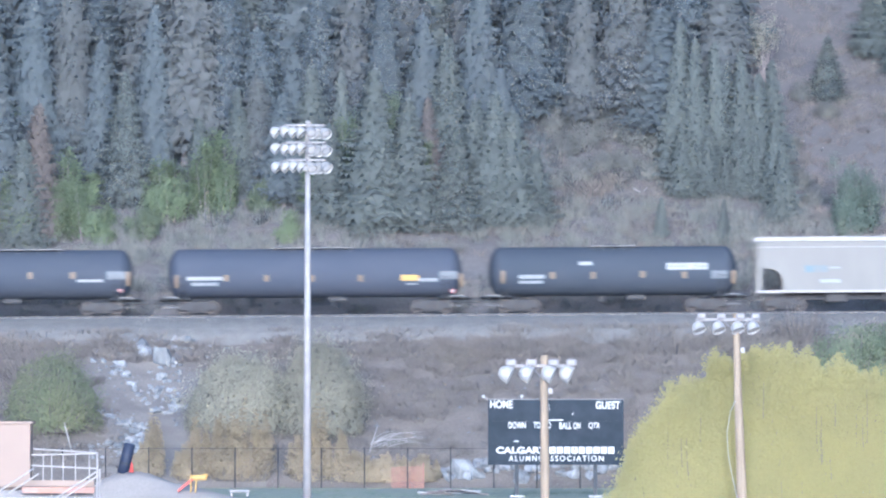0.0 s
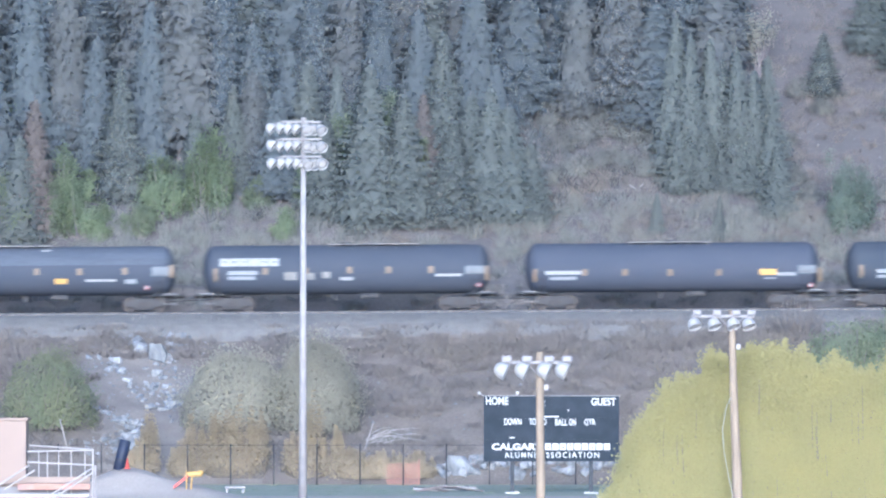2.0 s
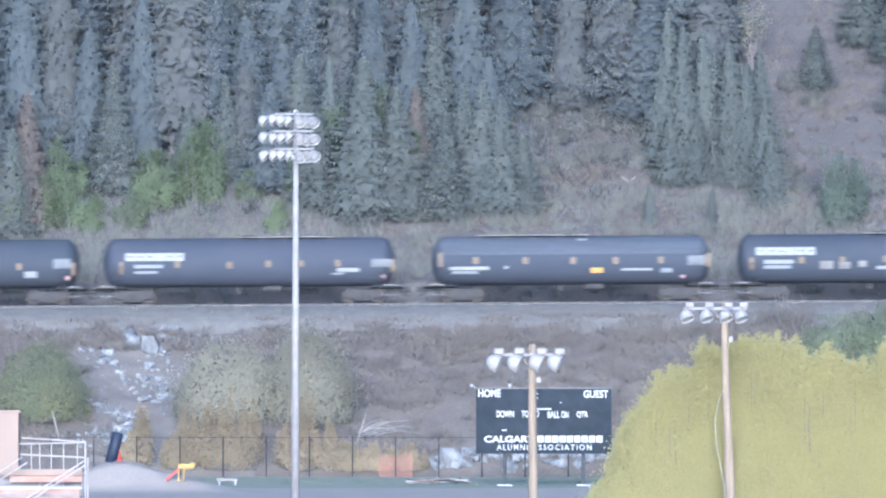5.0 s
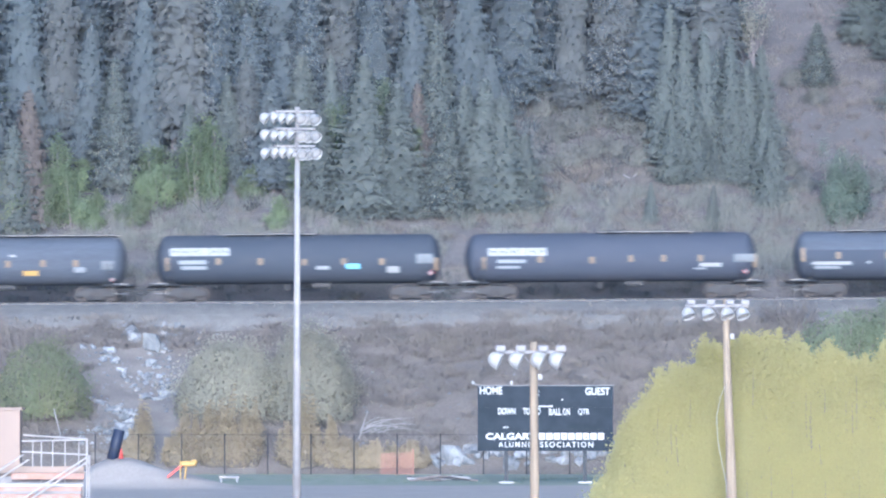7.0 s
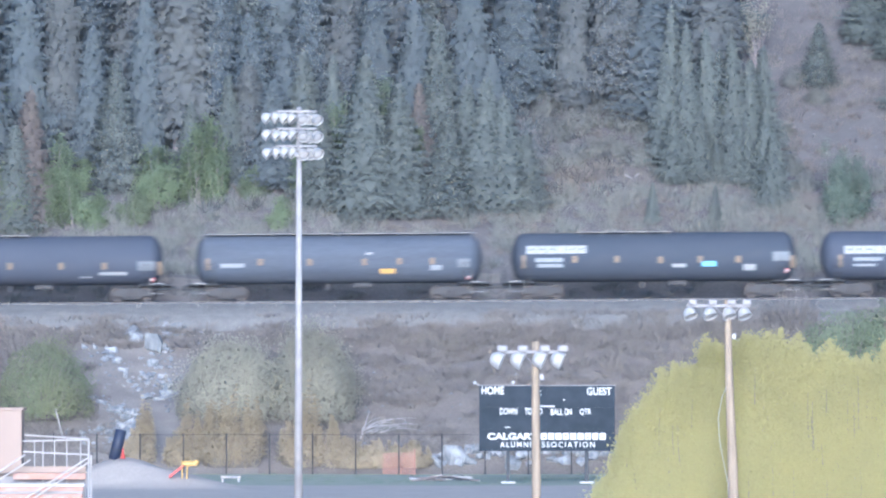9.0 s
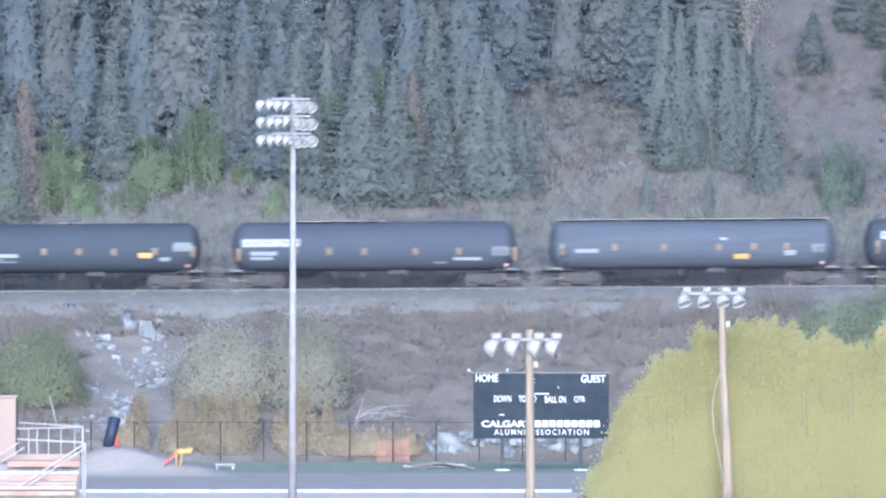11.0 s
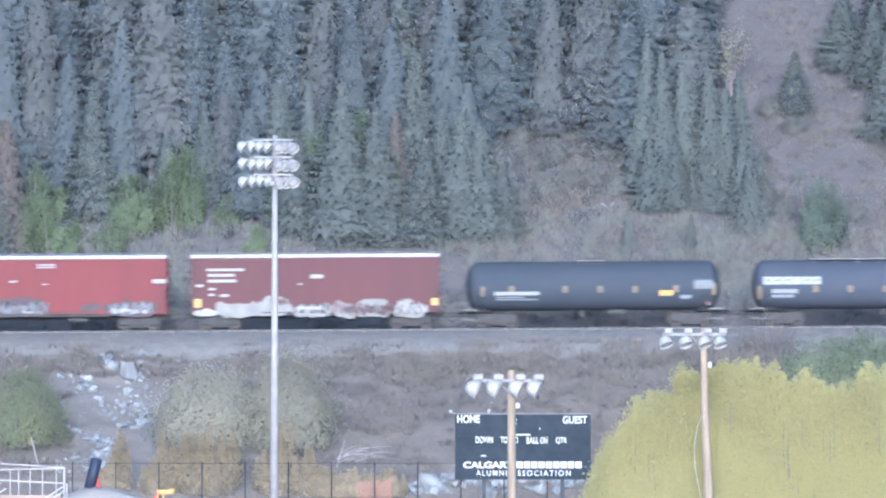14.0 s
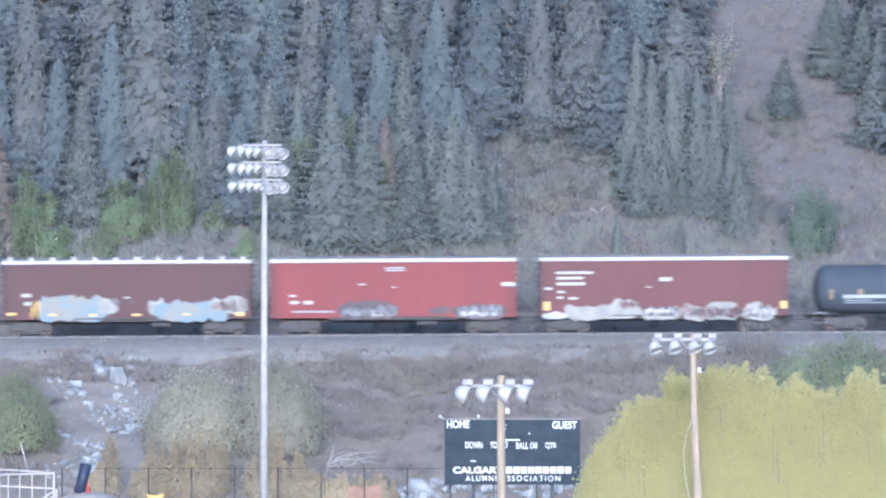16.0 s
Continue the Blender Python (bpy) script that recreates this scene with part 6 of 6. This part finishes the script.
def scrub(name, label, seed, spots, mat, height, twigs=26, spread=0.55, width=0.03):
    """Countless bare twigs or grass blades, clump by clump."""
    g = np.random.RandomState(seed)
    out = []
    for x, y in spots:
        z = hill(x, y) - 0.08
        hh = height * g.uniform(0.5, 1.3)
        n = twigs
        p = np.stack([x + g.normal(0, spread * 0.35, n), y + g.normal(0, spread * 0.35, n), np.full(n, z)], 1)
        d = np.stack([g.normal(0, spread, n), g.normal(0, spread, n), hh * g.uniform(0.45, 1.1, n)], 1)
        s = np.stack([g.normal(0, 1, n), g.normal(0, 0.4, n), np.zeros(n)], 1)
        s *= (width / np.linalg.norm(s, axis=1))[:, None]
        bend = np.stack([g.normal(0, 0.12, n), g.normal(0, 0.12, n), np.zeros(n)], 1)
        a, b, c = p, p + d * 0.55 + bend, p + d
        out.append(np.stack([a - s, a + s, b + s * 0.7, b - s * 0.7], 1))
        out.append(np.stack([b - s * 0.7, b + s * 0.7, c + s * 0.15, c - s * 0.15], 1))
        # forked side twigs
        e = b + np.stack([g.normal(0, 0.3, n), g.normal(0, 0.3, n), hh * g.uniform(0.15, 0.4, n)], 1)
        out.append(np.stack([b - s * 0.5, b + s * 0.5, e + s * 0.15, e - s * 0.15], 1))
    quads = np.concatenate(out)
    # brush normals lean to the camera side, which lifts and evens its shading
    lie = np.tile((0.0, -0.8, 0.5), (len(quads), 1)) + g.normal(0, 0.25, (len(quads), 3))
    tagged(new(name, strips_to_mesh(name, quads, mat, lie)), label, "brush", kind="stuff")


def ground_cover():
    rnd = random.Random(31)

    def scatter(n, x0, x1, y0, y1, keep=lambda x, y: True, wave=0.22, level=-0.05):
        out, seed = [], rnd.uniform(0, 90)
        while len(out) < n:
            x, y = rnd.uniform(x0, x1), rnd.uniform(y0, y1)
            if keep(x, y) and noise.noise(Vector((x * wave, y * wave, seed))) > level - rnd.random() * 0.25:
                out.append((x, y))
        return out

    def off_gully(x, y):
        return abs(x + 17.0 + (y - 385) * 0.2) > 3.8 + noise.noise(Vector((x * 0.5, y * 0.5, 2))) * 1.5

    scrub("embankment_brush", "bare purplish-brown brush covering the embankment", 1, scatter(1450, -34, 34, 374, 394, off_gully, level=-0.2), M["twig"], 0.75, 36, 0.5, 0.02)
    scrub("ballast_edge_brush", "bare brown brush creeping up the ballast shoulder", 8, scatter(620, -34, 34, 391, 396, wave=0.25, level=0.0), M["twig"], 0.6, 26, 0.5)
    scrub("bank_top_brush", "dark bare brush along the top of the bank", 11, scatter(420, 3, 34, 391.5, 396.6, wave=0.25, level=-0.1), M["twig"], 0.8, 28, 0.5, 0.02)
    scrub("embankment_grass", "dry tan grass tufts on the embankment", 2, scatter(500, -34, 34, 373, 394.5, off_gully, 0.3, 0.1), M["dry_grass"], 0.4, 24, 0.3, 0.02)
    scrub("pale_grass_patch", "pale dry grass patch at the top of the embankment", 9, [(1.1 + rnd.gauss(0, 1.1), 391.5 + rnd.gauss(0, 1.2)) for _ in range(60)], M["dry_grass"], 0.5, 30, 0.35, 0.022)
    scrub("spur_grass", "pale dry grass along the crest of the spur", 10, [(5.6 + 5.5 * t + rnd.gauss(0, 0.5), 419.5 + 6 * t + rnd.gauss(0, 0.6)) for t in [rnd.random() for _ in range(130)]], M["dry_grass"], 0.7, 28, 0.4, 0.02)
    scrub("trackside_brush", "brown leafless brush along the foot of the hillside", 3, scatter(900, -36, 36, 414, 422, level=-0.3), M["mixed_brush"], 1.1, 40, 0.5, 0.018)
    scrub("ditch_brush", "low thin brush on the paler soil strip beyond the track", 12, scatter(420, -36, 36, 409.5, 414.5, level=-0.1), M["mixed_brush"], 0.55, 26, 0.45, 0.018)
    scrub("hillside_grass", "dry tan grass on the open slope", 4, scatter(1000, -36, 36, 413, 436, wave=0.16), M["dry_grass"], 0.6, 26, 0.4, 0.016)
    scrub("open_slope_brush", "sparse brown brush on the bare scree slope", 5, scatter(1700, 3, 38, 416, 458, level=-0.3), M["twig"], 0.75, 24, 0.5, 0.018)
    scrub("dark_undergrowth", "dark leafy undergrowth between the conifers", 6, scatter(900, -38, 13, 421, 450, level=-0.4), M["grey_needles"], 1.0, 24, 0.6, 0.04)
    scrub("turf_blades", "short green grass along the fence", 7, scatter(500, -26, 20, 330, 371.5, wave=0.5), leafy("grass_blades", (0.22, 0.27, 0.19), (0.24, 0.25, 0.19)), 0.16, 18, 0.25, 0.014)


ground_cover()


# ---- rocks ----
def rock_mesh(seed, flat=0.7):
    g = np.random.RandomState(seed)
    bm = fresh()
    # an angular block: the hull of points near the faces of a box
    for _ in range(16):
        p = g.uniform(-1, 1, 3)
        p /= np.abs(p).max() ** 0.75
        bm.verts.new((p[0] * 0.85, p[1] * 0.75, p[2] * 0.8 * flat))
    hull = bmesh.ops.convex_hull(bm, input=bm.verts)
    bmesh.ops.delete(bm, geom=list({v for v in hull["geom_interior"] + hull["geom_unused"] if isinstance(v, bmesh.types.BMVert)}), context="VERTS")
    me = bpy.data.meshes.new("rock")
    bm.to_mesh(me)
    bm.free()
    me.materials.append(M["stone"])
    return me


ROCKS = [rock_mesh(s, f) for s, f in ((1, 0.7), (2, 0.9), (3, 0.55), (4, 0.8), (5, 1.15), (6, 0.65))]


def rock(x, y, size, k, label, group, tall=1.0, sink=0.22):
    ob = new("rock", ROCKS[k % len(ROCKS)])
    ob.matrix_basis = pose(x, y, hill(x, y) + size * (0.5 * tall - sink), (k * 37) % 25 - 12, (k * 53) % 30 - 15, (k * 77) % 360) @ Matrix.Diagonal((size, size * 0.9, size * tall, 1))
    tagged(ob, label, "rock", group)


def rocks():
    rnd = random.Random(77)
    n = 0
    tell, grp = "pale angular rock in the rockfall gully", "rockfall rocks"
    crest = [(-17.68, 395.5, 0.16, 1), (-13.22, 395.5, 0.22, 1.3), (-16.36, 395.01, 0.29, 1.2), (-22.2, 394.69, 0.16, 1), (-16.76, 394.58, 0.32, 1), (-21.81, 394.57, 0.19, 1), (-21.32, 394.56, 0.19, 1.4), (-15.78, 394.34, 0.64, 0.9), (-14.24, 393.99, 0.19, 1), (-16.62, 393.92, 0.22, 1), (-13.16, 393.75, 0.22, 0.6), (-15.33, 393.46, 0.25, 0.8), (-17.98, 393.41, 0.25, 1), (-15.84, 393.37, 0.38, 0.6), (-18.41, 392.88, 0.7, 1.2), (-20.82, 392.81, 0.19, 1), (-19.66, 392.47, 0.22, 0.6), (-18.16, 392.02, 0.51, 1.5), (-14.28, 391.31, 0.19, 1.4), (-17.05, 390.94, 0.88, 1.5)]
    chute = [(-21.18, 390.69, 0.28, 1), (-20.57, 390.68, 0.25, 1), (-19.58, 390.15, 0.5, 1), (-17.75, 389.81, 0.31, 0.6), (-19.61, 389.42, 0.38, 0.6), (-20.7, 389.34, 0.22, 0.6), (-19.17, 388.7, 0.5, 0.7), (-16.98, 388.67, 0.44, 0.8), (-16.72, 388.06, 0.28, 0.8), (-18.73, 387.48, 0.38, 0.8), (-17.12, 387.06, 0.44, 1), (-18.56, 386.68, 0.31, 0.7), (-17.26, 386.47, 0.25, 1), (-18.33, 386.19, 0.25, 0.8), (-17.84, 385.89, 0.25, 0.8), (-14.78, 385.47, 0.28, 1), (-17.65, 385.31, 0.28, 1), (-16.07, 384.9, 0.56, 1.2), (-14.38, 384.6, 0.25, 0.6), (-14.98, 384.51, 0.22, 0.6)]
    toe = [(-15.47, 384.23, 0.5, 0.8), (-15.89, 383.76, 0.56, 1.1), (-17.13, 383.59, 0.68, 0.6), (-16.45, 383.39, 0.5, 0.6), (-19.81, 381.95, 0.49, 0.5), (-18.6, 381.22, 0.31, 0.8), (-17.33, 381.21, 0.22, 0.7), (-17.89, 381.03, 0.37, 0.9), (-18.96, 380.51, 0.61, 0.7), (-18.18, 379.55, 0.55, 0.8), (-17.92, 378.95, 0.43, 0.8), (-19.12, 378.37, 0.27, 0.8), (-18.32, 378.28, 0.43, 1), (-17.78, 378.03, 0.43, 1), (-18.52, 377.62, 0.37, 1), (-19.21, 377.54, 0.27, 0.8), (-17.6, 376.97, 0.37, 1), (-17.99, 376.81, 0.49, 1)]
    for x, y, s, tall in crest + chute + toe:
        n += 1
        rock(x, y, s, n, "large pale slab of rock at the top of the rockfall" if s > 0.55 else tell, grp, tall)
    # streams of fallen rock down the gully
    rubble = []
    for (ax, ay), (bx, by), count in [((-17.13, 395.25), (-16.77, 386.86), 16), ((-15.08, 395.5), (-16.74, 394.14), 12), ((-21.97, 395.02), (-19.78, 389.43), 9), ((-19.78, 389.43), (-17.17, 384.44), 16), ((-17.45, 386.87), (-14.86, 385.85), 16), ((-17.88, 381.66), (-18.45, 376.19), 34), ((-19.94, 382.59), (-18.17, 380.77), 10), ((-16.69, 393.06), (-15.41, 386.84), 12), ((-20.95, 395.33), (-18.81, 394.18), 8), ((-18.78, 376.19), (-21.96, 376.99), 16)]:
        for k in range(int(count * 3)):
            t = rnd.random()
            n += 1
            x, y = ax + (bx - ax) * t + rnd.gauss(0, 0.55), ay + (by - ay) * t + rnd.gauss(0, 0.5)
            if k < count:
                rock(x, y, rnd.uniform(0.12, 0.22) + 0.14 * (rnd.random() < 0.25), n, tell, grp, rnd.uniform(0.7, 1.2))
            else:
                rubble.append((x, y, rnd.uniform(0.06, 0.13)))
    # riprap at the foot of the bank
    for k in range(46):
        x = -0.459 + (11.026 - -0.459) * (k + rnd.random()) / 46
        n += 1
        rock(x, rnd.uniform(372.6, 374.6), rnd.uniform(0.28, 0.62), n, "pale riprap boulder at the foot of the embankment", "riprap boulders", rnd.uniform(0.8, 1.2), 0.2)
    rock(1.178, 373.0, 0.8, 4, "big pale pointed boulder behind the fence", "riprap boulders", 1.15, 0.15)
    rock(1.996, 372.8, 0.6, 2, "pale riprap boulder at the foot of the embankment", "riprap boulders", 0.8, 0.2)
    # white stones that have rolled onto the ballast shoulder
    for k, (x, size) in enumerate([(0.82, 0.2), (1.23, 0.12), (1.75, 0.18), (-6.28, 0.14), (2.93, 0.12), (8.61, 0.1), (-2.54, 0.1)]):
        rock(x, 394.8, size, k, "small white stone on the ballast shoulder", "ballast stones", 0.9, 0.0)
    # odd stones on bank and slope
    verts, faces = [], []
    for k in range(900):
        spot = (rnd.uniform(-34, 34), rnd.uniform(374, 389)) if k % 5 < 3 else (rnd.uniform(2, 36), rnd.uniform(418, 452))
        rubble.append(spot + (rnd.choice((0.06, 0.08, 0.1, 0.16)),))
    for x, y, s in rubble:
        z = hill(x, y)
        b = len(verts)
        for dx, dy, dz in ((1, 0, 0), (-1, 0.2, 0), (0, 1, 0.1), (0.1, -1, 0), (0, 0.1, 1)):
            verts.append((x + dx * s * rnd.uniform(0.6, 1.3), y + dy * s, z + dz * s * rnd.uniform(0.5, 1.1)))
        for f in ((0, 2, 4), (2, 1, 4), (1, 3, 4), (3, 0, 4)):
            faces.append(tuple(b + q for q in f))
    tagged(new("scattered_stones", mesh_of("scattered_stones", verts, faces, M["stone"])), "small pale stones scattered over bank and slope", "stones", kind="stuff")


rocks()


def dead_wood():
    rnd = random.Random(12)
    x, y = (-3.1, 376.13)
    d = thing("fallen_tree", "bleached fallen tree with bare arching branches", "dead tree", m=pose(x, y, hill(x, y)))
    part("trunk", rod(fresh(), (-1.3, 0, -0.3), (-0.7, 0, 1.6), 0.045, 0.02, 8), M["pale_bark"], d)
    for k in range(15):
        a = rnd.uniform(-1.2, 0.3)
        pts = [Vector((a, rnd.uniform(-0.3, 0.3), rnd.uniform(0.2, 1.0)))]
        v = Vector((rnd.uniform(0.3, 0.75), rnd.uniform(-0.2, 0.2), rnd.uniform(0.1, 0.35)))
        for _ in range(5):
            pts.append(pts[-1] + v * 0.8)
            v.z -= 0.09
        bm = fresh()
        for i in range(5):
            rod(bm, pts[i], pts[i + 1], 0.024 - 0.003 * i, 0.021 - 0.003 * i, 5)
        part("branch", bm, M["pale_bark"], d)


dead_wood()


def fallen_logs():
    """Bleached logs and snags on the open slope."""
    for k, (x, y, ln, turn, lift) in enumerate([(12.76, 424.06, 0.52, 30, 0.00), (13.36, 424.24, 0.37, -40, 0.00), (18.08, 424.02, 0.97, 0, 0.00), (22.95, 424.58, 1.12, 85, 0.36), (26.11, 427.60, 0.45, 10, 0.00), (25.29, 429.51, 0.60, 20, 0.00), (18.70, 429.73, 0.68, 88, 0.14), (24.02, 430.43, 0.38, 0, 0.00), (5.79, 434.39, 1.68, 88, 0.64), (17.03, 425.71, 0.60, 70, 0.10)]):
        log = part("log", rod(fresh(), (-ln / 2, 0, 0), (ln / 2, 0, 0), 0.055, 0.03, 8), M["pale_bark"])
        log.matrix_basis = pose(x, y, hill(x, y) + 0.25 + lift, 0, turn, 20 * k)
        tagged(log, "standing bleached snag on the wooded slope" if abs(turn) > 60 else "bleached fallen log on the open slope", "log", "bleached logs")


fallen_logs()

# ---- what moves ----
# seconds, and how far the train has rolled since the start, in metres
ROLLED = [(0, 0.000), (0.5, 5.591), (1, 11.243), (1.5, 16.921), (2, 22.539), (2.5, 28.163), (3, 33.763), (3.5, 39.451), (4, 45.062), (6.5, 73.199), (7, 78.760), (7.5, 84.288), (8, 89.625), (8.5, 95.211), (9, 100.800), (11.5, 128.815), (12, 134.437), (12.5, 139.973), (13, 145.518), (13.5, 151.102), (14, 156.704), (14.5, 162.289), (15, 167.887), (15.5, 173.432), (16, 179.022)]
WHEEL_R = 0.46


def motions():
    tilt = -math.degrees(GRADE)
    for car, middle in CARS:
        walk(car, [(t, pose(middle + d, TRACK_Y, rail_z(middle + d), 0, tilt, 0)) for t, d in ROLLED])
    times, far = [r[0] for r in ROLLED], [r[1] for r in ROLLED]
    turns = [(k / FPS, math.degrees(float(np.interp(k / FPS, times, far)) / WHEEL_R)) for k in range(16 * FPS + 1)]
    for w, x in WHEELS:
        walk(w, [(t, pose(x, 0, WHEEL_R, 0, a, 0)) for t, a in turns])


motions()
